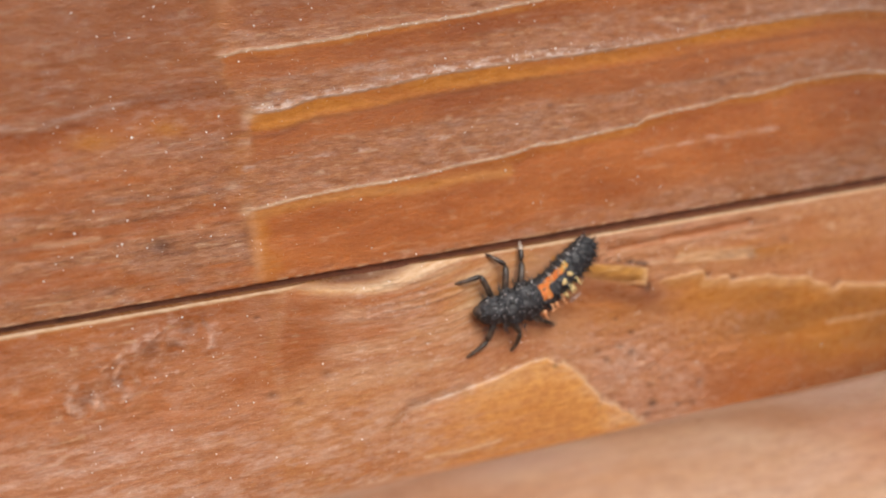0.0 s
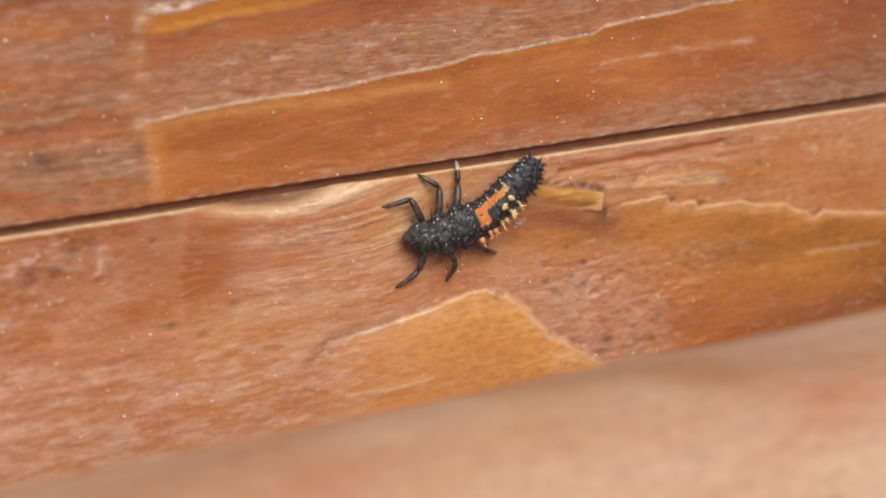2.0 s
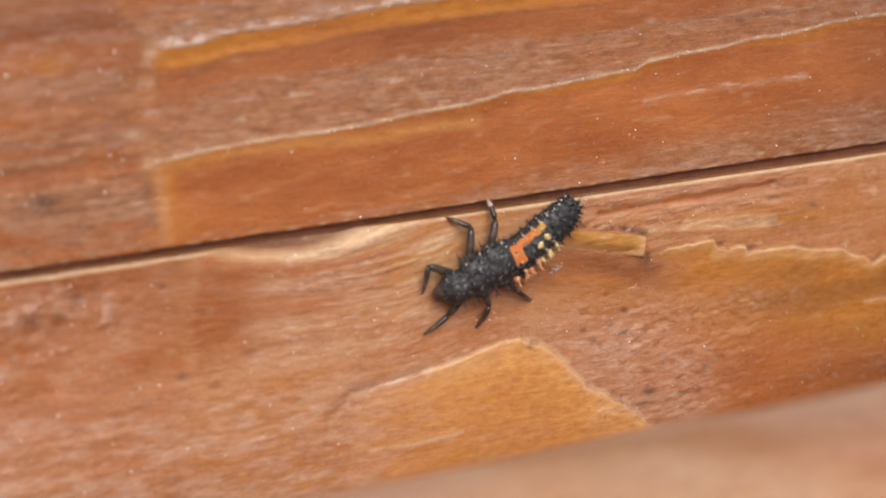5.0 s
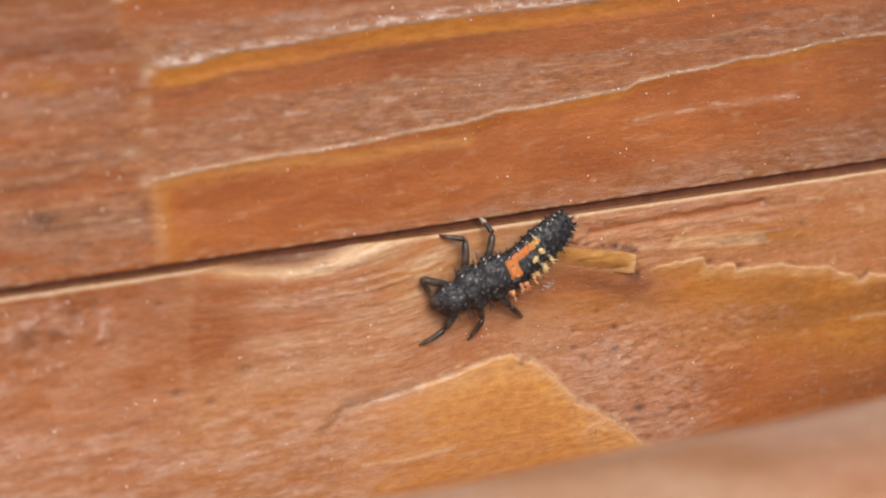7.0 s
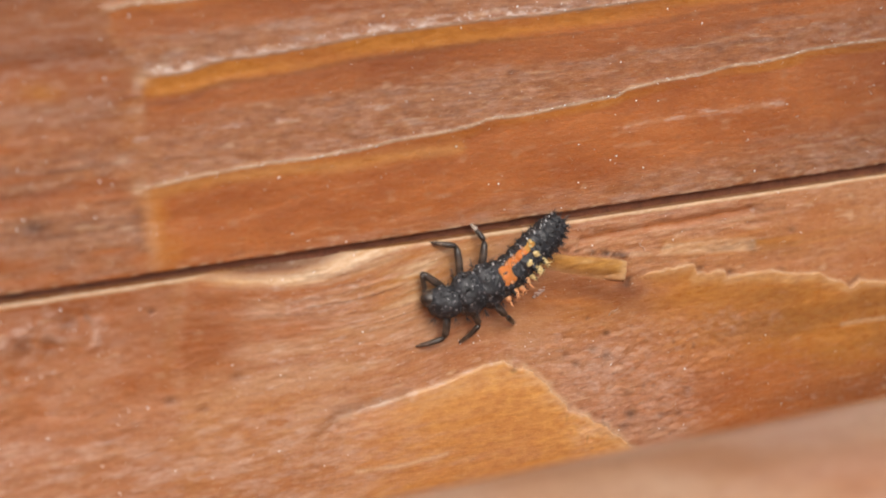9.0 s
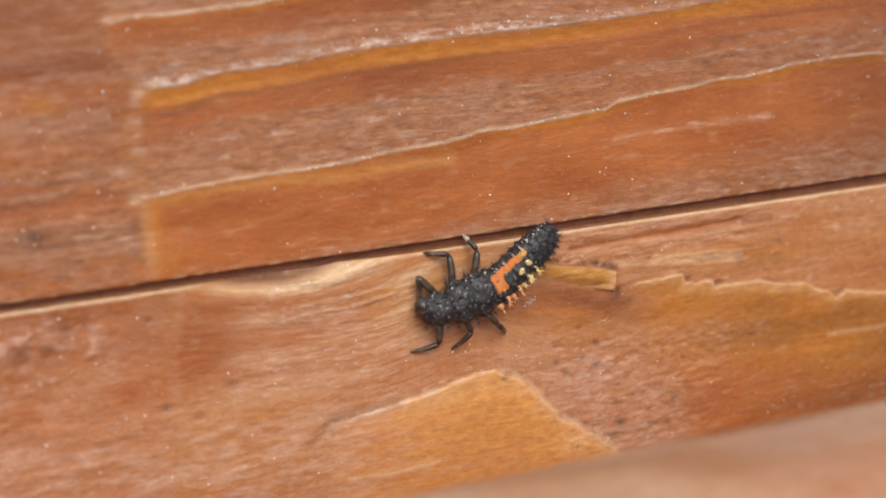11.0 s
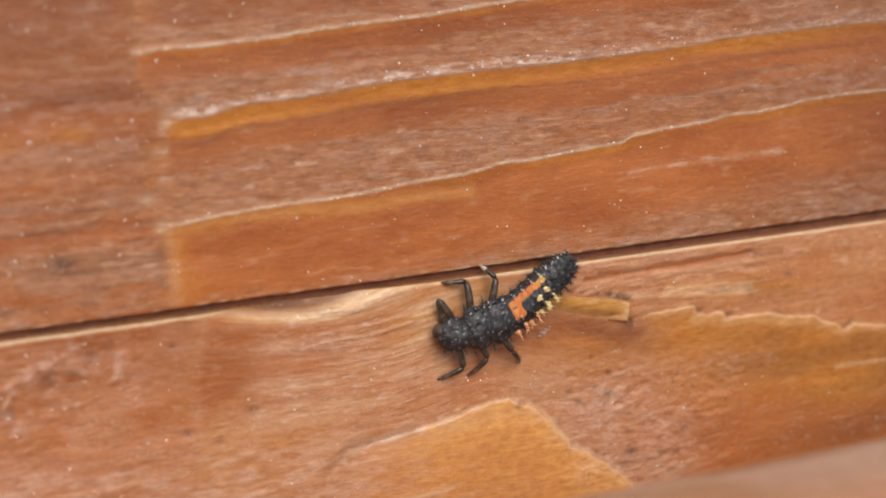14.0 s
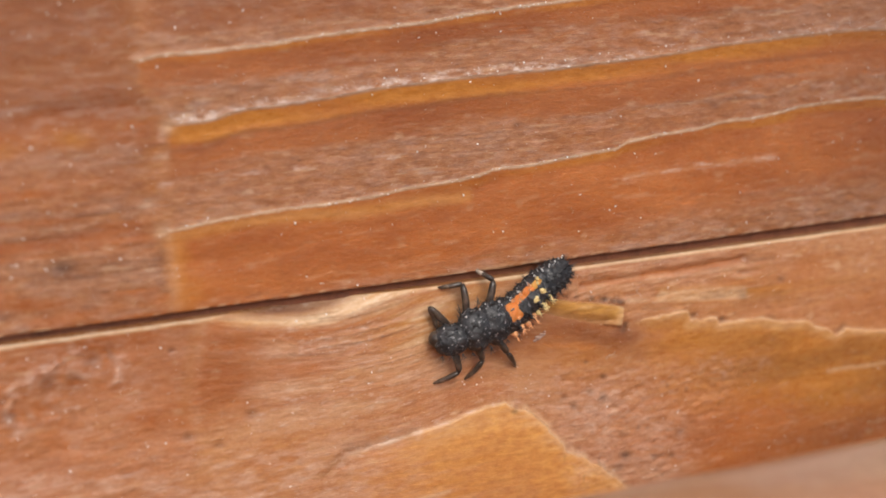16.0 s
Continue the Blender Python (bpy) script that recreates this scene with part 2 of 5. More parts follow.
STEP = [(-22.65, 13.90), (-22.17, 12.56), (-20.73, 10.91), (-21.01, 8.15), (-20.80, 4.88), (-20.08, 0.27)]
STEP_LOW = [(-18.09, -0.48), (-18.39, -2.41), (-18.67, -5.00), (-18.12, -7.69)]
SCOOP = [(-17.60, -0.42), (-16.43, -0.64), (-14.29, -0.86), (-11.40, -0.96), (-9.45, -0.74), (-7.74, -0.19), (-5.75, 0.53), (-3.97, 0.90), (-2.04, 1.15)]
FLAKE = [(-10.96, -12.03), (-8.09, -9.36), (-3.53, -8.38), (-0.39, -7.58), (1.61, -6.92), (3.25, -6.80), (4.75, -7.29), (6.10, -8.34), (7.48, -9.59),
    (8.64, -10.46), (10.95, -11.64), (13.26, -13.25), (16.82, -15.42)]
FLAKE_STREAK = [(-6.81, -12.87), (-3.32, -12.80), (-0.53, -12.42)]
PURPLE = [(-9.53, -10.61), (-8.10, -9.18), (-3.52, -8.49)]
CHIP = [(3.2, 0.75), (5.2, 0.25), (7.47, -0.12), (10.05, -0.40), (12.30, -0.72), (12.23, -2.16), (10.19, -1.92), (7.95, -1.50), (5.2, -0.85), (3.6, -0.20)]
JAG = [(12.81, -2.02), (14.23, -1.65), (16.08, -1.39), (17.83, -1.27), (18.10, -1.92), (20.49, -1.80), (20.75, -2.30), (21.47, -2.19), (23.97, -2.10), (24.62, -2.03), (26.43, -2.38),
    (28.90, -2.42), (29.89, -2.90), (31.08, -3.10), (31.84, -3.65), (32.72, -3.19), (35.39, -3.45)]
STREAK1 = [(8.69, 0.74), (11.74, 1.17), (16.26, 1.54), (22.38, 2.27)]
PALE1 = [(15.48, -0.13), (18.76, -0.17), (22.63, -0.15)]
TAN_END = [(22.62, -0.07), (27.17, -0.36), (34.95, -0.01)]
CURLS = [[(-32.14, -7.21), (-32.24, -6.18), (-31.97, -5.37)], [(-30.43, -4.51), (-29.57, -3.91), (-28.36, -3.45), (-27.93, -3.04), (-26.75, -2.41), (-26.37, -2.05)], [(-26.04, -1.80), (-25.55, -1.78)],
    [(-25.82, -2.70), (-25.22, -3.08), (-24.72, -3.23)], [(-23.22, -1.71), (-22.99, -2.06), (-22.99, -2.74), (-23.26, -3.57)], [(-28.53, -5.72), (-29.05, -6.70)], [(-27.72, -5.39), (-26.74, -5.36)],
    [(-29.57, -5.00), (-28.90, -4.40)], [(-30.6, -6.3), (-30.9, -7.3)]]
HOLLOWS = [(-23.75, -2.1), (-27.1, -3.6), (-25.7, -3.5), (-24.6, -2.3), (-29.2, -5.2), (-31.3, -6.2)]
SPOTS_UP = [(-26.56, 2.92), (2.73, 11.44), (-26.28, 10.15), (-23.85, 10.29), (18.69, 12.97), (-25.02, 0.70)]
SPOTS_LOW = [(-19.98, -2.04), (11.06, -5.54), (11.18, -7.07), (13.51, -11.24), (-18.76, -7.30), (4.00, -7.41), (12.48, -2.42), (-14.71, -6.27),
    (-16.75, -7.99), (17.51, -11.62), (16.01, -11.63), (9.56, -4.45), (10.07, -6.58), (8.82, -7.45), (7.99, -6.79), (13.00, -12.02), (18.13, -10.02), (26.09, 0.68), (22.71, -0.39), (18.38, -1.62), (21.00, -2.02)]
FIBRES = [(13.55, -0.15, 0.55, 1), (11.15, -4.35, 0.40, 3)]          # place, how curled, seed
STAIN_L = [(29.2, -5.25), (30.4, -5.35)]
PALE2 = [(31.46, -6.37), (33.65, -6.23), (35.68, -6.20), (39.0, -6.0)]
GROOVE_L = [(-34.50, 10.09), (-31.24, 10.91), (-27.87, 11.85), (-23.29, 12.32)]
AMBER_L = [(-30.91, 9.45), (-26.12, 10.19)]
PALE_L = [(-34.55, 3.37), (-32.59, 3.40), (-30.59, 3.62)]
STREAK_U = [(9.89, 13.43), (14.70, 13.93)]
STREAK_U2 = [(11.60, 8.05), (14.73, 8.52), (17.25, 8.82), (20.00, 9.10), (24.27, 9.42)]
STREAK_U3 = [(-12.60, 8.50), (-10.23, 8.80), (-8.40, 9.18), (-4.62, 9.32)]
STREAK_U4 = [(-20.90, 7.60), (-18.10, 7.95), (-14.75, 8.30)]
AMBER_A = [(-20.31, 4.60), (-15.60, 5.45), (-11.75, 5.77), (-8.30, 6.00), (-4.10, 6.52), (-0.60, 6.82)]

def spread(lo, a, b, hi, step):
    """Even lines from a to b, ever wider ones out to lo and hi."""
    mid = np.arange(a, b + step / 2, step)
    def tail(start, end):
        out, d, p = [], step * 2, start
        while abs(end - p) > d:
            p = p + d * (1 if end > start else -1)
            out.append(p)
            d *= 1.5
        return out + [end]
    left = tail(a, lo)[::-1] if lo < a else []
    right = tail(mid[-1], hi) if hi > b else []
    return np.array(left + list(mid) + right)


def fibres(s, n, seed, strength=1.0):
    f = rough(s * 0.7, n * 3.6, seed, 3) * 0.009 + rough(s * 0.06, n * 0.7, seed + 5, 2) * 0.04
    return (f + rough(s * 2.6, n * 5.0, seed + 9, 2) * 0.006) * strength


def upper_board(s, n):
    x, y = to_xy(s, n)
    h = fibres(s, n, 3)
    red, amber, pale, dark, frost_sheen = (np.zeros_like(x) for _ in range(5))
    streaky = rough(s * 0.12, n * 2.2, 31, 3)
    red += np.clip(0.18 + 0.45 * rough(s * 0.05, n * 0.25, 33, 3) + 0.15 * ramp(-x, 10, 30), 0, 0.6)
    red += 0.30 * ramp(y - 0.1 * x, 13, 19) * np.clip(0.7 + streaky, 0, 1)
    right = ramp(x - along_y(STEP, y) + 0.35 * rough(x * 0.4, y * 1.5, 37, 3), -0.6, 0.6)
    h += 0.08 * right
    for line, deep, back, w_red, w_amb, amb, lip in ((RIDGE_A, 0.34, 5.5, 6.5, 0.8, 0.55, 0.10), (RIDGE_B, 0.50, 2.6, 3.4, 1.5, 0.95, 0.42), (RIDGE_C, 0.34, 2.0, 2.1, 0.5, 0.25, 0.14)):
        d = (y - along(line, x)) * 0.99 + 0.05 * rough(x * 1.6, x * 0 + 3.3, 41, 3) + 0.03 * streaky
        on = right * ramp(x, line[0][0] - 0.4, line[0][0] + 0.5)
        h -= on * deep * 0.30 * ramp(-d, -0.10, 0.90) * np.exp(np.minimum(d, 0) / back)
        h += on * 0.03 * bump(d - 0.04, 0.10)
        low = ramp(-d, 0.0, 0.12)
        red = np.maximum(red, on * low * (1 - ramp(-d + 0.9 * streaky, w_red * 0.6, w_red * 1.15)))
        patch = np.clip(amb + 0.9 * rough(x * 0.16, y * 0.9, 57, 2), 0, 1)
        amber = np.maximum(amber, on * low * (1 - ramp(-d + 0.35 * streaky, w_amb * 0.45, w_amb)) * patch)
        # worn pale edge and white band, the crest's sheen painted into both
        edge = bump(d - 0.02, 0.085) * (0.45 + 0.55 * field(x * 2.2, y * 2.2, 61))
        white = ramp(d, -0.02, 0.05) * (1 - ramp(d + 0.3 * streaky, lip * 0.3, lip * 1.8)) * np.clip(0.5 + 1.5 * rough(x * 1.6, y * 4.0, 67, 3), 0, 1)
        pale = np.maximum(pale, np.minimum(on * edge * (1.25 if lip < 0.3 else 0.6), 1))
        frost_sheen = np.maximum(frost_sheen, on * np.maximum(0.40 * edge, white * (0.95 if lip > 0.3 else 0.30) * np.clip(0.75 + 1.1 * rough(x * 3.0, y * 6.0, 69, 3), 0, 1) * (1 - ramp(x, 0, 20) * 0.55)))
        # the crest is a curled-up rim that falls away behind
        h += on * (0.10 if lip > 0.3 else 0.05) * ramp(d, -0.03, 0.10) * np.exp(-np.maximum(d, 0) / (0.55 if lip > 0.3 else 0.35)) * (0.7 + 0.5 * field(x * 1.5, y * 0, 63))
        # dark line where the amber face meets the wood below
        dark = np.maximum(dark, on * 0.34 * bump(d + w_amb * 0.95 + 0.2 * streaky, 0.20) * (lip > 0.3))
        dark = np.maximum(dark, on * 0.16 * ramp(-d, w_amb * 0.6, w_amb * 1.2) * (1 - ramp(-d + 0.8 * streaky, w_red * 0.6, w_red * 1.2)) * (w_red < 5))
    veil = rough(s * 0.9, n * 3.0, 49, 4)
    frost_sheen = np.maximum(frost_sheen, 0.22 * ramp(veil, -0.25, 0.5) * (1 - red) * (1 - amber) * np.clip(0.7 + 0.8 * rough(s * 0.07, n * 0.5, 51, 2), 0, 1))
    above = y - along(RIDGE_C, x)
    top = ramp(above + 0.8 * streaky, 0.5, 1.6)
    red, dark = np.maximum(red, 0.65 * top), np.maximum(dark, 0.20 * top * np.clip(0.8 + streaky, 0, 1))
    # the bare strip by the seam, paler far along
    red *= 1 - 0.75 * ramp(x + 2.5 * (5.5 - (y - 0.09 * x)) + 4 * streaky, 27, 40) * (y < along(RIDGE_A, x))
    gold = bump(dist(AMBER_A, x, y) + 0.12 * streaky, 0.40) * right
    amber = np.maximum(amber, 0.95 * gold)
    pale = np.maximum(pale, 0.14 * gold * np.clip(0.8 + 0.9 * rough(s * 0.5, n * 2.5, 57, 3), 0, 1))
    amber = np.maximum(amber, 0.5 * bump(np.hypot(x + 19.2, (y - 1.2)) - 0.2, 1.0) * right)
    # broken ends of the ridges at the step
    past = x - along_y(STEP, y)
    end = right * (1 - ramp(past + 0.5 * streaky, 0.9, 1.8)) * (y < along(RIDGE_A, x)) * ramp(y - 0.09 * x, 1.6, 2.6)
    amber = np.maximum(amber, 0.62 * end)
    pale = np.maximum(pale, 0.34 * end * bump(past - 0.35, 0.45) * np.clip(0.7 + 1.2 * streaky, 0, 1))
    amber = np.maximum(amber, 0.35 * bump(past + 0.2, 0.9) * ramp(y, 4, 6) * np.clip(0.6 + streaky, 0, 1))
    # left of the step
    left = 1 - right
    red *= 1 - 0.55 * left * (1 - ramp(y, 5, 8))
    red = np.maximum(red, left * 0.85 * ramp(rough(s * 0.09, n * 0.9, 39, 3), 0.05, 0.45))
    dark = np.maximum(dark, left * 0.16 * ramp(rough(s * 0.10, n * 1.4, 43, 3), 0.10, 0.5))
    d = y - along(GROOVE_L, x)
    h -= left * 0.14 * ramp(-d, -0.5, 0.9) * np.exp(np.minimum(d, 0) / 1.8)
    red = np.maximum(red, left * ramp(-d + 0.15 * streaky, -0.1, 0.2) * (1 - ramp(-d + 0.8 * streaky, 1.2, 3.4)))
    dark = np.maximum(dark, 0.34 * left * bump(d + 0.25, 0.35) * np.clip(0.7 + streaky, 0, 1))
    frost_sheen = np.maximum(frost_sheen, 0.34 * left * bump(d - 0.22, 0.22) * np.clip(0.6 + 1.2 * streaky, 0, 1))
    lines = rough(s * 0.11, n * 2.4, 53, 3)
    dark = np.maximum(dark, left * 0.22 * ramp(lines, 0.22, 0.5) * (1 - ramp(y, 8, 11)))
    for (px, py), w in zip(AMBER_L, (1.6, 1.2)):
        amber = np.maximum(amber, 0.9 * left * bump(np.hypot((x - px) / w, (y - py) / 0.55), 0.9))
    red = np.maximum(red, 0.45 * left * bump(np.hypot((x + 26) / 6, (y - 4.2) / 0.7), 1.0))
    pale = np.maximum(pale, 0.28 * left * bump(dist(PALE_L, x, y), 0.18))
    for px, py in (STEP[2], STEP[4]):
        pale = np.maximum(pale, 0.5 * bump(np.hypot(x - px, (y - py) * 1.3), 0.5))
    for line, k in ((STREAK_U2, 0.50), (STREAK_U3, 0.65), (STREAK_U4, 0.45)):
        frost_sheen = np.maximum(frost_sheen, k * bump(dist(line, x, y), 0.26) * np.clip(2.4 * rough(s * 1.1, n * 7.0, 45, 4), 0, 1))
    pale = np.maximum(pale, 0.26 * bump(dist(STREAK_U2, x, y), 0.20) * np.clip(0.7 + streaky, 0, 1))
    dark = np.maximum(dark, 0.45 * bump(dist(STREAK_U, x, y), 0.22) * np.clip(0.6 + streaky, 0, 1))
    for (px, py), (w, k) in zip(SPOTS_UP, ((0.9, 0.7), (0.35, 0.55), (0, 0), (0, 0), (0.45, 0.45), (0.6, 0.35))):
        if w:
            dark = np.maximum(dark, k * bump(np.hypot((x - px) / w, (y - py) / w * 2.0), 1.0))
    # the lens's dimming at right and upper left, put into the colour
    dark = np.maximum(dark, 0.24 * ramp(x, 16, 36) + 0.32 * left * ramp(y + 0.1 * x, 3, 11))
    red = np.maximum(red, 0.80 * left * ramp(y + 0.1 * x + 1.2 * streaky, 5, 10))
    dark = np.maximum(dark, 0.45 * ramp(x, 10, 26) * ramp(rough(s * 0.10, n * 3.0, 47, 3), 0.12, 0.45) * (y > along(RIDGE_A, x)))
    # short glints along the grain, painted as pale dashes
    dash = field(s * 0.8, n * 5.0, 75)
    pale = np.maximum(pale, 0.40 * ramp(dash, 0.80, 0.96) * (1 - 0.6 * red) * (1 - amber))
    fleck = field(s * 1.3, n * 5.0, 71)
    dark = np.maximum(dark, 0.50 * ramp(fleck, 0.86, 0.97) * (1 - 0.6 * red) * ramp(rough(s * 0.2, n * 0.3, 73, 2), -0.1, 0.5))
    # the worn lip at the seam
    lip = 0.05 * rough(s * 1.1, s * 0, 81, 3)
    h -= 0.10 * ramp(-(n - 0.12 + lip), 0, 0.16)
    pale = np.maximum(pale, 0.65 * bump(n - 0.08, 0.09) * ramp(field(s * 2.0, n, 83), 0.45, 0.9))
    return h, red, amber, pale, dark, frost_sheen, s, n


LAYERS = {}                       # raised layers of the lower board: where, how high


def lower_board(s, n):
    x, y = to_xy(s, n)
    edge = -0.58 - 0.0045 * s
    # fibres sweep round the gouge at the seam
    sweep = 1.5 * bump(np.hypot((x + 9.5) / 8.0, (y + 1.0) / 3.6), 1.0) - 0.9 * bump(np.hypot((x - 1.5) / 5.0, (y + 4.5) / 4.0), 1.0)
    g = n + sweep
    rough_zone = ramp(x + 0.4 * y, 2.0, 6.0) * (1 - ramp(x - 0.9 * (y + 10) + 3 * rough(x * 0.2, y * 0.3, 5, 2), 17, 24)) * ramp(-y, 3.4, 6.0)
    h = fibres(s, g, 103, 1.3) + 0.03 * rough(x * 0.35, y * 0.5, 105, 3) + 0.10 * rough_zone * rough(x * 1.4, y * 2.3, 107, 4)
    red, amber, pale, dark, frost_sheen = (np.zeros_like(x) for _ in range(5))
    streaky = rough(s * 0.12, g * 2.2, 131, 3)
    # gouge
    arc = along(SCOOP, x)
    span = ramp(x, -18.2, -15.8) * (1 - ramp(x, -4.0, -1.8))
    din = y - arc
    flow = rough(x * 0.22, din * 3.2, 135, 3)
    deep = span * ramp(din + 0.1 * streaky, -0.25, 1.3)
    h -= 0.66 * deep - 0.05 * span * flow * ramp(din, -0.3, 0.2)
    bare = span * ramp(din + 0.16 * flow, -0.30, 0.12)
    # shade in the gouge's left and upper part, painted brown and dark
    stained = ramp(din + 0.25 * flow, 0.25, 0.85) * (1 - ramp(x + 1.5 * flow, -12.5, -6.5))
    pale = np.maximum(pale, bare * np.clip(0.72 + 0.85 * flow, 0.15, 0.95) * (1 - 0.85 * stained) * (0.55 + 0.45 * ramp(x, -16.5, -10)))
    amber = np.maximum(amber, 0.90 * bare * (1 - 0.8 * stained))
    red = np.maximum(red, bare * stained)
    dark = np.maximum(dark, bare * 0.48 * stained + bare * 0.25 * ramp(din + 0.2 * flow, 0.5, 1.1))
    dark = np.maximum(dark, bare * 0.40 * ramp(rough(x * 0.3, din * 4.5, 139, 3), 0.12, 0.5))
    red = np.maximum(red, span * 0.8 * bump(din + 0.55 + 0.3 * flow, 0.35))
    honey = bump(np.hypot((x + 3.5) / 5.0, (y + 1.2) / 2.6), 1.0) * ramp(-din, 0.1, 0.4) * np.clip(0.7 + 0.8 * flow, 0, 1)
    amber = np.maximum(amber, 0.75 * honey)
    pale = np.maximum(pale, 0.80 * honey * ramp(rough(s * 0.3, g * 2.0, 138, 3), -0.35, 0.4))
    swirl = bump(np.hypot((x + 6.5) / 8.5, (y + 2.2) / 2.6), 1.0) * (din < 0.1)
    lines = rough(s * 0.14, g * 5.4, 137, 3)
    dark = np.maximum(dark, 0.42 * swirl * ramp(lines, 0.15, 0.5))
    h += 0.05 * swirl * lines
    frost_sheen = np.maximum(frost_sheen, 0.42 * swirl * ramp(-lines, 0.15, 0.5) * ramp(rough(x * 0.7, y * 1.6, 145, 3), -0.1, 0.4))
    # sanded edge
    worn = 1 - ramp(edge - n + 0.10 * rough(s * 0.35, n * 2, 133, 3), 0.15, 0.32)
    pale = np.maximum(pale, worn * (0.92 - 0.7 * span))
    amber = np.maximum(amber, 0.6 * (1 - ramp(edge - n + 0.2 * streaky, 0.05, 0.5)))
    pale = pale * (n < edge - 0.04)
    dark = np.maximum(dark, 0.65 * (n > edge - 0.04))
    h -= 0.05 * ramp(n - edge + 0.18, 0, 0.18)
    # step across the board
    left = 1 - ramp(x - along_y(STEP_LOW, y) + 0.4 * rough(x * 0.7, y * 1.4, 190, 3), -0.7, 0.7)
    h += 0.06 * left
    red = np.maximum(red, 0.85 * ramp(x - along_y(STEP_LOW, y) + 0.4 * streaky, -0.4, 0.8) * (1 - ramp(x - along_y(STEP_LOW, y) + 0.8 * streaky, 0.8, 3.0)) * (y < -0.5) * (1 - ramp(-y, 5, 9)))
    red = np.maximum(red, left * np.clip(0.66 + 0.7 * rough(x * 0.25, y * 0.5, 187, 3), 0, 1) * (1 - ramp(-y, 8, 14)))
    amber = np.maximum(amber, 0.20 * bump(x - along_y(STEP_LOW, y) + 0.3, 0.5) * (1 - ramp(-y, 5, 9)))
    ruddy = ramp(x - along_y(STEP_LOW, y) + 0.5 * rough(x * 0.8, y * 1.2, 192, 3), -0.3, 1.0) * (1 - ramp(x - along_y(STEP_LOW, y) + 0.9 * streaky, 2.5, 5.5)) * ramp(-y, 0.9, 1.5) * (1 - ramp(-y, 4.5, 8.0))
    red, dark = np.maximum(red, 0.9 * ruddy), np.maximum(dark, 0.20 * ruddy * np.clip(0.8 + streaky, 0, 1))
    dark = np.maximum(dark, 0.17 * left * ramp(y, -6.5, -3.0))
    # curled lacquer
    wx, wy = x + 0.45 * rough(x * 0.9, y * 0.9, 194, 3), y + 0.45 * rough(x * 0.9, y * 0.9, 196, 3)
    near = np.minimum.reduce([dist(c, wx, wy) for c in CURLS])
    dab = rough(x * 1.7 + y * 0.6, y * 2.2, 193, 4)
    wrinkle = (1 - ramp(near + 0.42 * rough(x * 1.3, y * 1.3, 195, 4), -0.12, 0.38)) * (0.35 + 0.65 * ramp(rough(x * 0.9, y * 0.9, 198, 2), -0.35, 0.2))
    zone = 1 - ramp(near + 0.6 * rough(x * 0.6, y * 0.6, 191, 2), 0.4, 2.0)
    pool = np.maximum.reduce([bump(np.hypot((x - px) / 0.75, (y - py) / 0.65) + 0.35 * dab, 1.0) for px, py in HOLLOWS])
    h += 0.11 * wrinkle * (0.75 + 0.5 * dab) - 0.12 * pool + 0.06 * zone * rough(x * 0.9, y * 1.1, 197, 3)
    # the curls' whitish highlights are painted on
    smear = bump(near + 0.30 * rough(x * 1.1, y * 1.6, 178, 3), 0.42) * ramp(dab, -0.25, 0.45)
    frost_sheen = np.maximum(frost_sheen, np.maximum(0.36 * wrinkle * ramp(dab, -0.30, 0.30), 0.34 * smear))
    red = np.maximum(red, np.maximum(pool, zone * np.clip(0.70 - 0.6 * dab, 0, 0.9)) * (1 - wrinkle))
    dark = np.maximum(dark, (0.42 * pool + 0.18 * zone) * (1 - wrinkle) * np.clip(0.8 + dab, 0, 1))
    blotch = rough(s * 0.8, g * 1.9, 199, 4)
    field_l = left * ramp(-x, 19, 23) * (1 - ramp(-y, 8, 12))
    dark = np.maximum(dark, 0.20 * field_l * ramp(blotch, 0.05, 0.5))
    frost_sheen = np.maximum(frost_sheen, 0.16 * field_l * ramp(-blotch, 0.10, 0.5))
    h += 0.03 * field_l * blotch
    # thick flake
    top = along(FLAKE, x)
    reach = ramp(x, -10.6, -6.5)
    d = dist(FLAKE, x, y) * np.where(y < top, 1, -1) + np.where(x > 4, 0.42, 0.12) * rough(x * 1.0, y * 1.0, 141, 4) + 0.12 * (x > 3) * rough(x * 2.8, y * 2.8, 142, 3)
    on = ramp(d, -0.05, 0.12) * reach * (x < 17)
    LAYERS["wood_flake"] = (on * (x > -9.0), 0.22 * on * np.exp(-np.maximum(d, 0) / 6) * ramp(x + 0.6 * d, -8.0, -3.0) - 0.02)
    h -= 0.03 * reach * bump(d + 0.3, 0.35) * (x > 3.5)
    amber = np.maximum(amber, on * np.clip(0.95 * np.exp(-np.maximum(d, 0) / 1.6) + 0.55 + 0.35 * streaky, 0, 0.95) * (0.35 + 0.65 * ramp(x + 0.5 * d, -7, 1)))
    pale = np.maximum(pale, reach * bump(d - 0.03, np.where(x < 3.5, 0.12, 0.36)) * np.where(x < 3.5, 0.75, 0.70) * ramp(x, -10.0, -6.5) * (0.4 + 0.6 * field(x * 1.2, y, 143)))
    # whitish highlight along the flake's upper edge, painted
    frost_sheen = np.maximum(frost_sheen, 0.75 * reach * bump(d, 0.10) * (x < 2.5) * ramp(x, -8.5, -5) * ramp(field(x * 1.6, y, 153), 0.2, 0.7))
    pale = np.maximum(pale, 0.62 * on * np.exp(-np.maximum(d, 0) / 1.3) * ramp(x, -6, -1) * np.clip(0.7 + streaky, 0.2, 1))
    pale = np.maximum(pale, 0.55 * bump(dist(FLAKE_STREAK, x, y), 0.14))
    d = dist(PURPLE, x, y)
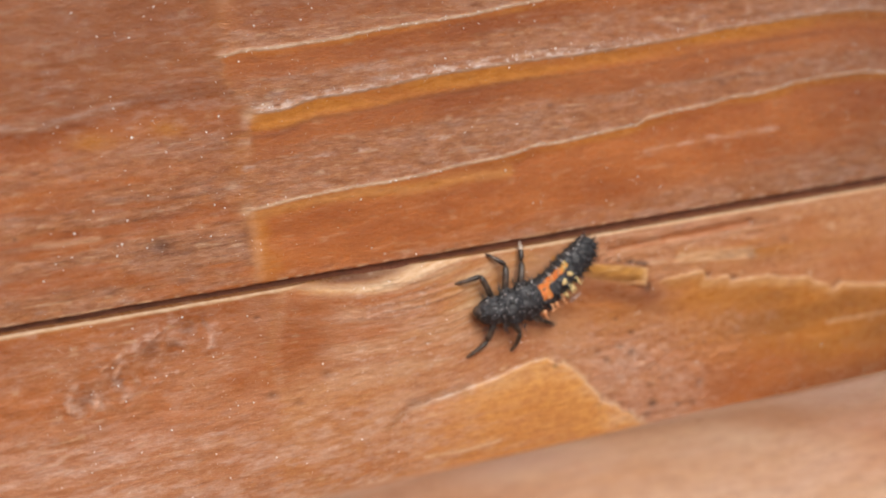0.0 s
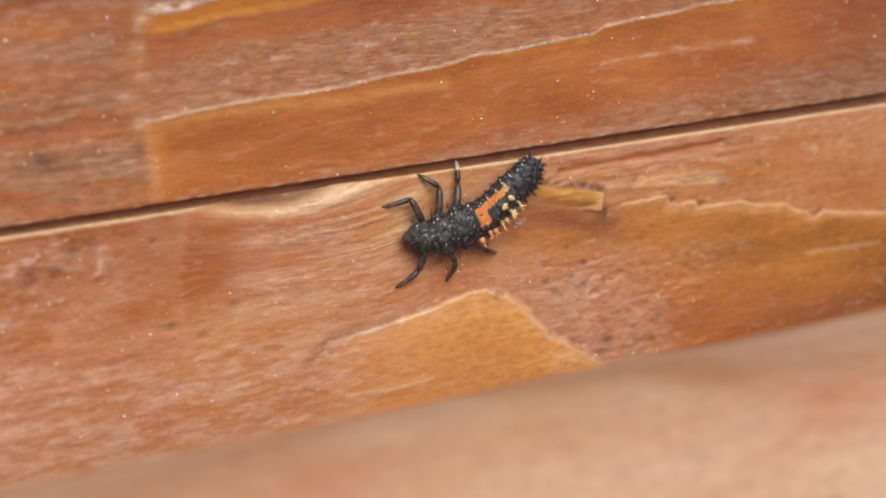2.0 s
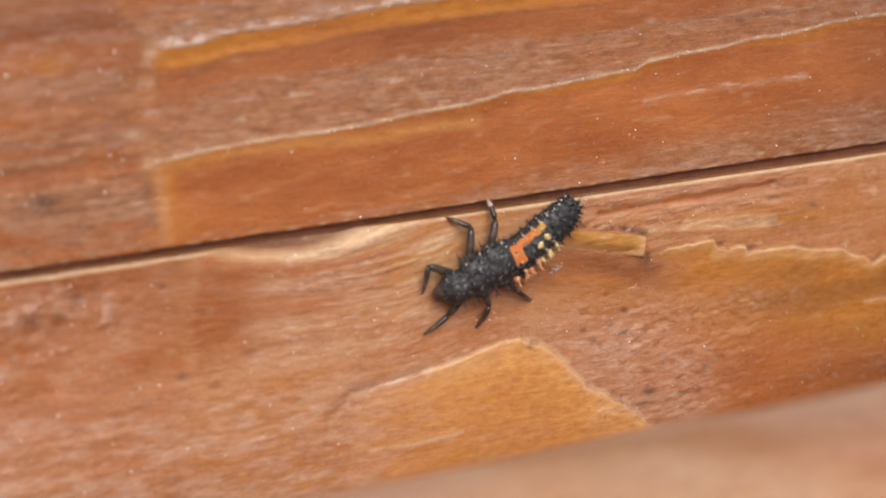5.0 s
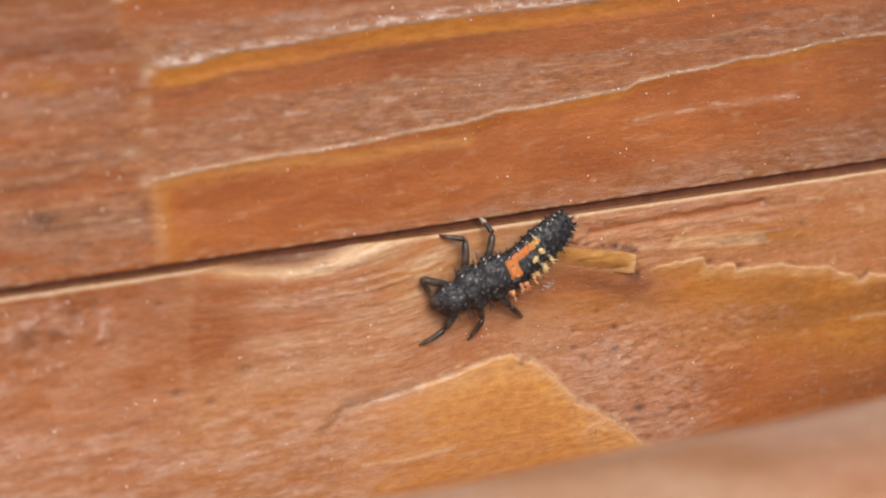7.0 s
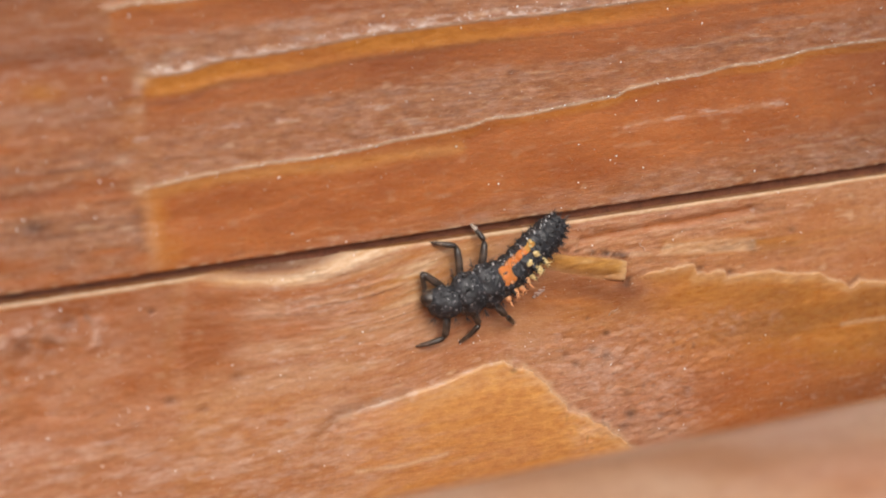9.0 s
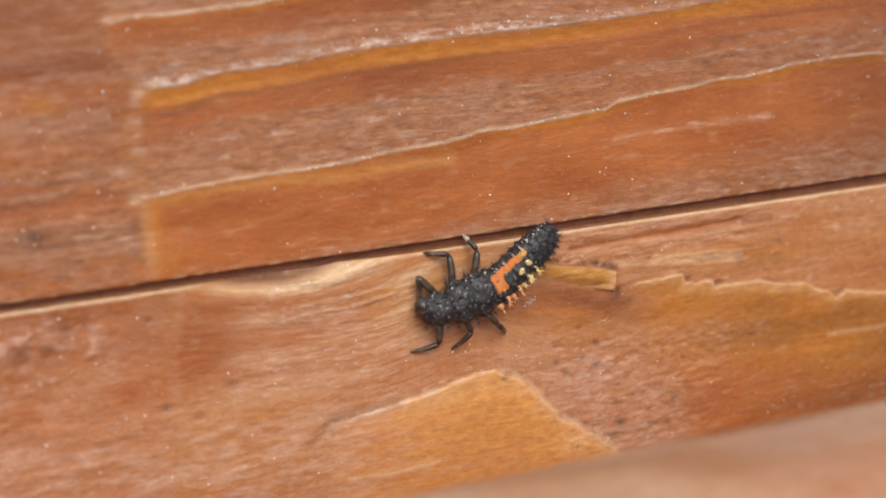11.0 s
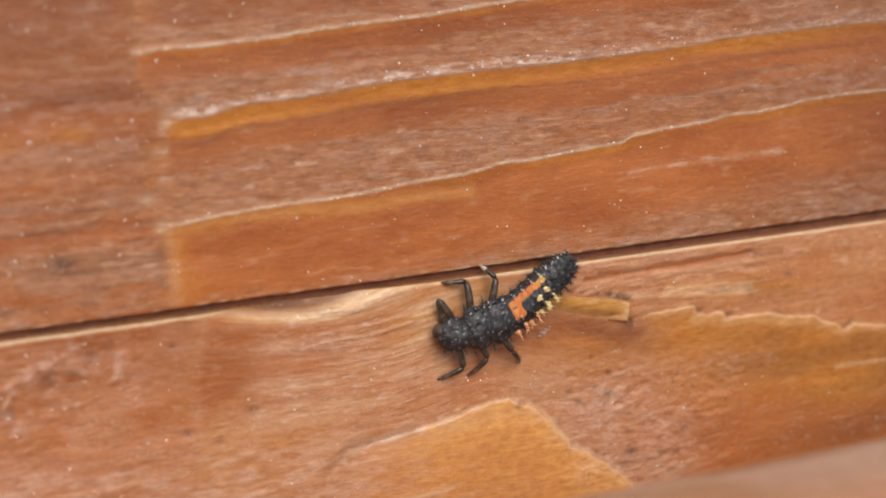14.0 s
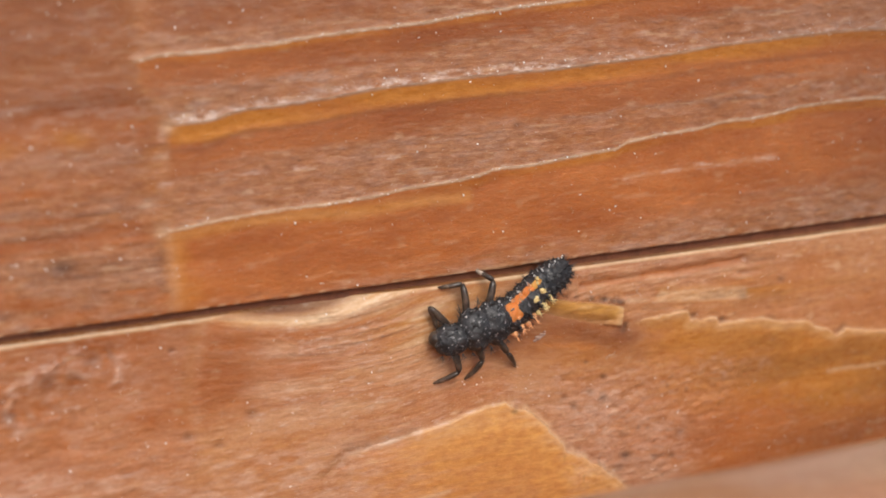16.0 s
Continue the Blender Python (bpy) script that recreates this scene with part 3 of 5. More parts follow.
    dark = np.maximum(dark, 0.40 * bump(d, 0.40) * np.clip(0.55 + 1.2 * rough(x * 1.2, y * 2.2, 151, 3), 0, 1))
    frost_sheen = np.maximum(frost_sheen, 0.35 * bump(d - 0.45, 0.28) * ramp(rough(x * 1.4, y * 2.0, 155, 3), 0.0, 0.5))
    h -= 0.10 * bump(d, 0.4)
    # amber chip by the seam
    dc = dist(CHIP + CHIP[:1], x, y) * np.where(inside(CHIP, x, y), 1, -1) + 0.07 * rough(x * 1.4, y * 1.8, 147, 4)
    on = ramp(dc, -0.05, 0.12)
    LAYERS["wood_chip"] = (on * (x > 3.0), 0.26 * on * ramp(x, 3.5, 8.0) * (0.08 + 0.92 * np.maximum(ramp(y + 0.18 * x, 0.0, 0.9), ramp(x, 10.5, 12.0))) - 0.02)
    amber = np.maximum(amber, on * (0.50 + 0.45 * ramp(y + 0.18 * x, 0.0, 0.8)))
    dark = np.maximum(dark, 0.25 * on * (1 - ramp(y + 0.18 * x, 0.0, 0.7)) * (1 - ramp(x, 10.5, 12)))
    pale = np.maximum(pale, on * (0.04 + 0.40 * bump(x - 12.05, 0.4)))
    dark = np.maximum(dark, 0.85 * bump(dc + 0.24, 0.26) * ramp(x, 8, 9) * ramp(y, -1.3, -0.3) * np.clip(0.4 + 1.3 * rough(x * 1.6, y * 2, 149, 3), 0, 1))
    fuzz = dist([(7.2, 0.20), (10.05, -0.16), (12.2, -0.45)], x, y) + 0.2 * rough(x * 1.8, y * 2.4, 148, 3)
    dark = np.maximum(dark, 0.62 * bump(fuzz, 0.24) * ramp(rough(x * 2.4, y * 3.0, 146, 4), -0.25, 0.3))
    h += 0.10 * bump(fuzz, 0.22) * np.clip(0.4 + rough(x * 3.0, y * 3.0, 144, 3), 0, 1)
    # reddish wood below chip and larva, with their shade painted in
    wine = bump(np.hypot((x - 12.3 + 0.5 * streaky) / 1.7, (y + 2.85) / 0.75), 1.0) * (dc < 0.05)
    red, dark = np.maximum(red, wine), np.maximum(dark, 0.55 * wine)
    # crack and shadow at the chip's right end, painted dark
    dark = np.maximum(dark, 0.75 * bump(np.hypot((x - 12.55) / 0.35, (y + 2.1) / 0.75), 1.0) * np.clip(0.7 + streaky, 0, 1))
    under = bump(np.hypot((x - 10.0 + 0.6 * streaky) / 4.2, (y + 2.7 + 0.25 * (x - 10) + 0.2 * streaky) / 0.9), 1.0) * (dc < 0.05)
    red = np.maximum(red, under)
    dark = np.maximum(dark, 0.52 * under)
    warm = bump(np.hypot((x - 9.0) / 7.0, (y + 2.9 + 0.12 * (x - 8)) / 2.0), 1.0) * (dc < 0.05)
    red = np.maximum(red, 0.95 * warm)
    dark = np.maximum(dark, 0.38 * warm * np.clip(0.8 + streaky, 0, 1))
    amber = amber * (1 - 0.8 * under)
    # jagged layer
    d = dist(JAG + [(60.0, -4.5)], x, y) * np.where(y < along(JAG + [(60.0, -4.5)], x), 1, -1) + 0.12 * rough(x * 2.0, y * 1.4, 161, 4)
    reach = ramp(x + 0.8 * (y + 2) * (y < -2), 12.6, 14.5)
    on = ramp(d, -0.05, 0.10) * reach
    LAYERS["torn_layer"] = (on * (d < 4.5) * (x < 46), 0.24 * on * np.exp(-np.maximum(d, 0) / 1.6) * ramp(x + 0.8 * (y + 2) * (y < -2), 13.0, 16.0) * ramp(4.2 - d, 0, 1.0) - 0.02)
    low = 1 - ramp(d + 0.8 * streaky, 0.4, 3.0)
    amber = np.maximum(amber, on * (0.25 + 0.75 * (1 - ramp(d + 0.3 * streaky, 0.3, 1.5))) * low)
    pale = np.maximum(pale, on * 0.32 * (1 - ramp(d + 0.35 * streaky, 0.15, 0.9)) * reach)
    red = np.maximum(red, ramp(d, 0, 1.5) * ramp(x + 0.5 * (y + 6) + 2.5 * streaky, 11, 19) * 0.95)
    amber = np.maximum(amber, 0.72 * ramp(d, 0, 0.5) * ramp(x + 0.7 * rough(x * 0.5, y * 0.5, 167, 3) * 4, 11, 18) * (1 - ramp(d + 0.8 * streaky, 4, 8)))
    amber = np.maximum(amber, 0.50 * bump(np.hypot((x - 10) / 8, (y + 4.4) / 2.0), 1.0))
    amber = amber * (1 - np.maximum(0.95 * wine, 0.6 * under))
    pale = pale * (1 - 0.9 * wine)
    pale = np.maximum(pale, 0.72 * reach * bump(d - 0.06, 0.17) * (0.3 + 0.7 * field(x * 1.1, y, 163)))
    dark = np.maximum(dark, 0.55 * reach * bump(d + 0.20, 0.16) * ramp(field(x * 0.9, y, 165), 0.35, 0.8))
    red = np.maximum(red, 0.9 * bump(np.hypot((x - 33) / 10, (y + 8.5) / 3.6), 1.0) * (d > 0.3))
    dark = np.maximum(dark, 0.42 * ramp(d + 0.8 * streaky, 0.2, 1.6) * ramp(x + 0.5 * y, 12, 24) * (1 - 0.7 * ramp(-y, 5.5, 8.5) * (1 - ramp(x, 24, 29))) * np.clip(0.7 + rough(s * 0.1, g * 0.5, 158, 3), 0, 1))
    # streaks between seam and chip
    d = dist(STREAK1, x, y)
    h -= 0.20 * bump(d, 0.26)
    red = np.maximum(red, 0.9 * bump(d + 0.05, 0.32))
    dark = np.maximum(dark, 0.30 * bump(d, 0.14) * np.clip(0.7 + streaky, 0, 1))
    below = dist([(px + 0.3, py - 0.55) for px, py in STREAK1], x, y)
    pale = np.maximum(pale, 0.45 * bump(below, 0.13) * np.clip(0.6 + 1.4 * streaky, 0, 1))
    furrow = rough(s * 0.40, n * 2.6, 189, 4) * ramp(x, 6, 9) * (1 - ramp(x, 27, 34)) * (d < 3) * (y > along(JAG, x) + 0.3)
    h += 0.10 * furrow
    pale = np.maximum(pale, 0.26 * ramp(furrow, 0.12, 0.5))
    dark = np.maximum(dark, 0.26 * ramp(-furrow, 0.18, 0.5))
    pale = np.maximum(pale, 0.55 * (1 - ramp(dist(PALE1, x, y) + 0.15 * streaky, 0.30, 0.55)) * np.clip(0.9 + 0.6 * streaky, 0, 1))
    pale = np.maximum(pale, 0.50 * bump(dist(PALE2, x, y), 0.16))
    dark = np.maximum(dark, 0.55 * bump(dist(STAIN_L, x, y), 0.22) * np.clip(0.5 + 1.3 * rough(x * 1.5, y * 2, 157, 3), 0, 1))
    amber = np.maximum(amber, 0.60 * bump(dist(PALE1, x, y), 0.9))
    amber = np.maximum(amber, 0.75 * bump(dist(TAN_END, x, y), 1.0) * np.clip(0.8 + streaky, 0, 1))
    dark = np.maximum(dark, 0.22 * bump(dist(TAN_END, x, y), 0.8) * ramp(rough(s * 0.25, g * 2.2, 156, 3), -0.1, 0.4))
    d = np.hypot((x - 0.5) / 2.6, (y - 0.55) / 0.8)
    amber = np.maximum(amber, 0.6 * bump(d, 1.0))
    # stains and pits, with shadows painted at the chip's end and layer's notches
    red, amber = red * (1 - 0.35 * rough_zone), amber * (1 - 0.35 * rough_zone * (1 - LAYERS["wood_flake"][0]))
    for (px, py), (w, k) in zip(SPOTS_LOW, ((0.3, 0.6), (0.35, 0.6), (0.4, 0.6), (0.45, 0.75), (0.4, 0.5), (0.28, 0.55), (0.6, 0.75), (0.5, 0.35), (0.35, 0.35), (0.3, 0.5), (0.3, 0.45), (0.22, 0.6), (0.42, 0.45), (0.3, 0.5), (0.3, 0.4), (0.4, 0.5), (0.4, 0.4), (0.4, 0.45), (0.5, 0.45), (0.32, 0.62), (0.30, 0.70))):
        d = np.hypot((x - px) / w, (y - py) / w * 1.5)
        dark = np.maximum(dark, k * bump(d, 1.0))
        h -= 0.06 * bump(d, 1.0)
    pit = field(x * 2.3, y * 3.4, 171)
    dark = np.maximum(dark, 0.34 * ramp(pit, 0.84, 0.98) * rough_zone)
    frost_sheen = np.maximum(frost_sheen, 0.30 * rough_zone * ramp(rough(x * 1.8, y * 3.6, 159, 4), -0.35, 0.55) * np.clip(0.6 + 1.2 * rough(x * 0.3, y * 0.4, 152, 2), 0, 1))
    fleck = field(s * 1.2, g * 5.0, 173)
    dark = np.maximum(dark, 0.45 * ramp(fleck, 0.87, 0.98) * (1 - np.maximum(amber, red)) * ramp(rough(s * 0.2, n * 0.3, 175, 2), -0.1, 0.5))
    # pale dashes that stand for small glints along the grain
    dash = field(s * 0.8, g * 4.6, 177)
    pale = np.maximum(pale, 0.42 * ramp(dash, 0.80, 0.96) * (1 - amber) * np.clip(0.6 + rough(s * 0.15, g * 0.4, 179, 2) * 1.5, 0, 1))
    red = np.maximum(red, 0.55 * ramp(rough(s * 0.07, g * 0.28, 185, 4), 0.05, 0.5) * (1 - rough_zone))
    # satin gloss painted as pale flecks
    satin = rough(s * 1.5, g * 5.0, 169, 4)
    frost_sheen = np.maximum(frost_sheen, 0.46 * ramp(satin, 0.14, 0.60) * (1 - np.maximum(amber, 0.6 * red)) * np.clip(0.5 + 1.2 * rough(s * 0.12, g * 0.3, 168, 2), 0, 1))
    # paler and less red towards the rail
    pale_front = ramp(-y + 0.5 * rough(s * 0.2, g * 0.5, 188, 3), 6.5, 10.5) * (1 - ramp(x, -2, 4))
    red, dark = red * (1 - 0.6 * pale_front), dark * (1 - 0.4 * pale_front)
    frost_sheen = np.maximum(frost_sheen, 0.34 * pale_front * (1 - amber) * ramp(rough(s * 0.7, g * 2.4, 186, 4), -0.3, 0.4))
    # orange bloom of the stain
    bloom = np.clip(0.35 + 0.9 * rough(s * 0.06, g * 0.22, 181, 4), 0, 0.7) * (1 - 0.7 * rough_zone)
    amber = np.maximum(amber, bloom * 0.5 * (1 - np.maximum(under, 0.7 * warm)) * (1 - 0.6 * left) * (1 - 0.6 * red))
    sanded = 0.06 + 0.30 * bump(np.hypot((x + 6) / 11, (y + 4.5) / 5.5), 1.0)
    pale = np.maximum(pale, sanded * ramp(rough(s * 0.22, g * 0.8, 183, 4), -0.35, 0.45) * (1 - 0.8 * np.maximum(red, np.minimum(amber, 1) * (amber > 0.6))))
    return h, red, amber, pale, dark, frost_sheen, s, g


SHEAR = -0.0045                   # the seam opens a little along its length


def sheet(name, parent, relief, ss, nn, seam_low, thick, shear=0.0, ragged=0.0, wood=WOOD):
    """One board: a worn top, four sides and an underside, as a single mesh."""
    S, Nn = np.meshgrid(ss, nn)
    Nn = Nn + shear * S
    Nn = Nn + ragged * rough(S * 0.9, S * 0, 301, 4) * np.exp(-np.abs(Nn) / 0.35)
    h, red, amber, pale, dark, frost_sheen, gs, gn = relief(S, Nn)
    x, y = to_xy(S, Nn)
    rows, cols = S.shape
    def ring(a, value=None):
        a = a if value is None else np.full_like(a, value)
        b = np.pad(a, 1, mode="edge")
        return b
    X, Y, Z = ring(x), ring(y), ring(h)
    Z[0, :] = Z[-1, :] = -thick
    Z[:, 0] = Z[:, -1] = -thick
    r, c = rows + 2, cols + 2
    co = np.stack([X, Y, Z], -1).reshape(-1, 3) * MM
    idx = np.arange(r * c).reshape(r, c)
    quads = np.stack([idx[:-1, :-1], idx[:-1, 1:], idx[1:, 1:], idx[1:, :-1]], -1).reshape(-1, 4)
    quads = np.vstack([quads, [[idx[0, 0], idx[-1, 0], idx[-1, -1], idx[0, -1]]]])
    me = bpy.data.meshes.new(name)
    me.vertices.add(len(co))
    me.vertices.foreach_set("co", co.ravel())
    me.loops.add(quads.size)
    me.loops.foreach_set("vertex_index", quads.ravel().astype(np.int32))
    me.polygons.add(len(quads))
    me.polygons.foreach_set("loop_start", np.arange(0, quads.size, 4, dtype=np.int32))
    me.polygons.foreach_set("use_smooth", np.ones(len(quads), bool))
    me.update(calc_edges=True)
    wear_shade = me.attributes.new("wear_shade", "FLOAT_COLOR", "POINT")
    wear_shade.data.foreach_set("color", np.stack([ring(red), ring(amber), ring(pale), ring(dark)], -1).astype(np.float32).ravel())
    white = me.attributes.new("frost_sheen", "FLOAT", "POINT")
    white.data.foreach_set("value", ring(np.clip(frost_sheen, 0, 1)).astype(np.float32).ravel())
    gr = me.attributes.new("grain", "FLOAT_VECTOR", "POINT")
    gr.data.foreach_set("vector", np.stack([ring(gs), ring(gn) , ring(gn, seam_low)], -1).astype(np.float32).ravel())
    me.materials.append(wood)
    ob = new(name, me)
    ob.parent = parent
    for title in list(LAYERS):
        on, lift = LAYERS.pop(title)
        layer(title, ob, x, y, h, on, lift, (red, amber, pale, dark), frost_sheen, (gs, gn))
    return ob


def layer(name, board, x, y, h, on, lift, masks, frost_sheen, grain):
    """A raised sliver of wood lying on a board, with its own broken rim."""
    keep = on > 0.02
    quad = keep[:-1, :-1] & keep[:-1, 1:] & keep[1:, 1:] & keep[1:, :-1]
    idx = np.arange(x.size).reshape(x.shape)
    faces = np.stack([idx[:-1, :-1], idx[:-1, 1:], idx[1:, 1:], idx[1:, :-1]], -1)[quad]
    sides = np.concatenate([faces[:, [k, (k + 1) % 4]] for k in range(4)])
    key = np.minimum(sides[:, 0], sides[:, 1]) * x.size + np.maximum(sides[:, 0], sides[:, 1])
    _, first, count = np.unique(key, return_index=True, return_counts=True)
    rim = sides[first[count == 1]]
    used, back = np.unique(faces, return_inverse=True)
    faces = back.reshape(faces.shape)
    rim = np.searchsorted(used, rim)
    total = len(used)
    z = (h + lift).ravel()[used]
    co = np.stack([x.ravel()[used], y.ravel()[used], z], -1)
    edge = np.unique(rim)
    below = co[edge].copy()
    below[:, 2] = h.ravel()[used][edge] - 0.10
    slot = np.full(total, -1)
    slot[edge] = total + np.arange(len(edge))
    skirt = np.stack([rim[:, 1], rim[:, 0], slot[rim[:, 0]], slot[rim[:, 1]]], -1)
    quads = np.vstack([faces, skirt])
    me = bpy.data.meshes.new(name)
    me.from_pydata((np.vstack([co, below]) * MM).tolist(), [], quads.tolist())
    me.polygons.foreach_set("use_smooth", np.arange(len(quads)) < len(faces))
    def full(a):
        a = np.broadcast_to(a, x.shape).ravel()[used]
        return np.concatenate([a, a[edge]])
    wear_shade = me.attributes.new("wear_shade", "FLOAT_COLOR", "POINT")
    wear_shade.data.foreach_set("color", np.stack([full(a) for a in masks], -1).astype(np.float32).ravel())
    white = me.attributes.new("frost_sheen", "FLOAT", "POINT")
    white.data.foreach_set("value", np.clip(full(frost_sheen), 0, 1).astype(np.float32))
    gr = me.attributes.new("grain", "FLOAT_VECTOR", "POINT")
    gr.data.foreach_set("vector", np.stack([full(grain[0]), full(grain[1]), full(x * 0 + 15)], -1).astype(np.float32).ravel())
    me.materials.append({"wood_flake": AMBER_WOOD, "wood_chip": CHIP_WOOD, "torn_layer": HONEY}[name])
    ob = new(name, me)
    ob.parent = board
    ob["label"] = {"wood_flake": "broad raised amber flake of wood", "wood_chip": "short amber chip of wood", "torn_layer": "jagged torn amber layer of wood"}[name]
    return ob


deck = tagged(new("deck"), "worn reddish-brown stained softwood boards, laid edge to edge", "boards", kind="structure")
ALONG = spread(-260, -38, 46, 260, 0.085)
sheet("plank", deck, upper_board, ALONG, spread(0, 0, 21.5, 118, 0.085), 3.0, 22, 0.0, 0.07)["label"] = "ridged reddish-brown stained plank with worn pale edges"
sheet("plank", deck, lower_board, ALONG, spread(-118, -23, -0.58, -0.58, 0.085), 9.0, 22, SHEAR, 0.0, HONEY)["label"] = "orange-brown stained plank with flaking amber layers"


def part(name, bm, material, parent, label="", smooth=True):
    """Links a bmesh as one mesh under a thing or a part."""
    me = bpy.data.meshes.new(name)
    bmesh.ops.recalc_face_normals(bm, faces=bm.faces)
    bm.to_mesh(me)
    bm.free()
    me.materials.append(material)
    if smooth:
        me.polygons.foreach_set("use_smooth", [True] * len(me.polygons))
    return piece(name, me, parent, label)


def piece(name, me, parent, label=""):
    ob = new(name, me)
    ob.parent = parent
    if label:
        ob["label"] = label
    return ob


def mesh_of(name, bm, material):
    me = bpy.data.meshes.new(name)
    bmesh.ops.recalc_face_normals(bm, faces=bm.faces)
    bm.to_mesh(me)
    bm.free()
    me.materials.append(material)
    me.polygons.foreach_set("use_smooth", [True] * len(me.polygons))
    return me


def light_block():
    # unseen block, added to stop light from rising through the seam
    bm = bmesh.new()
    bmesh.ops.create_cube(bm, size=1, matrix=pose(0, 0, -0.0325, 0, 0, math.degrees(LEAN)) @ Matrix.Diagonal((0.52, 0.10, 0.021, 1)))
    bmesh.ops.bevel(bm, geom=bm.edges[:], offset=0.0015, segments=2, affect="EDGES", profile=0.5)
    return part("light_block", bm, shell_material("bare_wood", (0.20, 0.11, 0.05), (0.13, 0.06, 0.03), 0.8, 120, 0.0004), deck, "unseen block under the seam that keeps out light from below", False)


light_block()


def seam_strip():
    """A dark brown strip added deep in the seam, so that the gap isn't black."""
    bm = bmesh.new()
    x, y = to_xy(0, -0.3)
    bmesh.ops.create_cube(bm, size=1, matrix=pose(0, y * MM, -0.00565, 0, 0, math.degrees(LEAN)) @ Matrix.Diagonal((0.5, 0.0021, 0.010, 1)))
    return part("seam_strip", bm, shell_material("seam_brown", (0.22, 0.076, 0.034), (0.12, 0.041, 0.019), 0.6, 900, 0.0001), deck, "dark brown strip added deep in the seam", False)


seam_strip()


def relief_z(x, y):
    """Height of the boards at a place of the plan, mm."""
    x, y = np.atleast_1d(np.asarray(x, float)), np.atleast_1d(np.asarray(y, float))
    s, n = x * CL + (y - CROSS) * SL, -x * SL + (y - CROSS) * CL
    up, low = upper_board(s, np.maximum(n, 0.0))[0], lower_board(s, np.minimum(n, -0.58 + SHEAR * s))[0]
    LAYERS.clear()
    return np.where(n > -0.3, up, low)


# ---- the bevelled rail lying in front of the boards ----
def bevelled_rail():
    """A thick rail with a rounded nose over an undercut face, askew to the boards."""
    half, rings = 250.0, 240
    turn = math.atan(0.064)
    ct, st = math.cos(turn), math.sin(turn)
    cv, cz, r = -10.1, 31.1, 8.0
    nose = [(cv + r * math.cos(radians(a)), cz + r * math.sin(radians(a))) for a in range(-35, 91, 6)]
    top = [(v, cz + r - 0.012 * (cv - v)) for v in np.linspace(cv - 1.5, -72, 40)]
    sect = np.array([(-19.0, 0.0)] + nose + top + [(-74.0, 36.0), (-74.0, 0.0)])
    u = np.linspace(-half, half, rings)
    U, V = np.meshgrid(u, sect[:, 0], indexing="ij")
    Z = np.repeat(sect[None, :, 1], rings, 0)
    girth = np.cumsum(np.hypot(*np.diff(sect, axis=0, prepend=sect[:1]).T))
    G = np.repeat(girth[None, :], rings, 0)
    swell = 0.35 * rough(U * 0.03, G * 0.12, 211, 3)
    Z = np.where(Z > 20, Z + swell, Z)
    X, Y = U * ct - V * st, U * st + V * ct
    co = np.stack([X, Y, Z], -1).reshape(-1, 3) * MM
    turns = len(sect)
    idx = np.arange(rings * turns).reshape(rings, turns)
    nxt = np.roll(idx, -1, 1)
    faces = np.stack([idx[:-1], idx[1:], nxt[1:], nxt[:-1]], -1).reshape(-1, 4).tolist()
    faces += [idx[0].tolist(), idx[-1][::-1].tolist()]
    me = bpy.data.meshes.new("rail")
    me.from_pydata(co.tolist(), [], faces)
    me.polygons.foreach_set("use_smooth", [True] * len(me.polygons))
    # darker turning edge and sky sheen of the nose are painted as bands
    worn = rough(U * 0.07, G * 0.20, 221, 3)
    wear_shade = me.attributes.new("wear_shade", "FLOAT_COLOR", "POINT")
    zero = np.zeros_like(U)
    wear_shade.data.foreach_set("color", np.stack([np.clip(0.15 - 0.8 * worn, 0, 0.55), np.clip(0.2 * worn, 0, 0.3), np.clip(0.04 + 0.16 * ramp(G, 39, 45) + 0.12 * worn + 0.40 * bump(G - 34, 3) * ramp(rough(U * 0.12, G * 0.05, 225, 2), 0.1, 0.5) + 0.25 * ramp(rough(U * 0.22, G * 0.30, 229, 2), 0.15, 0.55), 0, 0.7), 0.04 + 0.40 * bump(G - 35, 3.4) * np.clip(0.6 + 1.2 * rough(U * 0.05, G * 0.2, 231, 3), 0, 1)], -1).astype(np.float32).ravel())
    white = me.attributes.new("frost_sheen", "FLOAT", "POINT")
    white.data.foreach_set("value", np.clip(0.55 * bump(G - 34, 3.0) * ramp(rough(U * 0.10, G * 0.25, 233, 3), -0.25, 0.35) + 0.14 * ramp(rough(U * 0.16, G * 0.5, 235, 3), 0.0, 0.5), 0, 0.8).astype(np.float32).ravel())
    gr = me.attributes.new("grain", "FLOAT_VECTOR", "POINT")
    gr.data.foreach_set("vector", np.stack([U, G, zero + 21], -1).astype(np.float32).ravel())
    me.materials.append(WEATHERED)
    return tagged(new("rail", me), "thick pale-worn stained wooden rail beside the boards", "rail")


bevelled_rail()


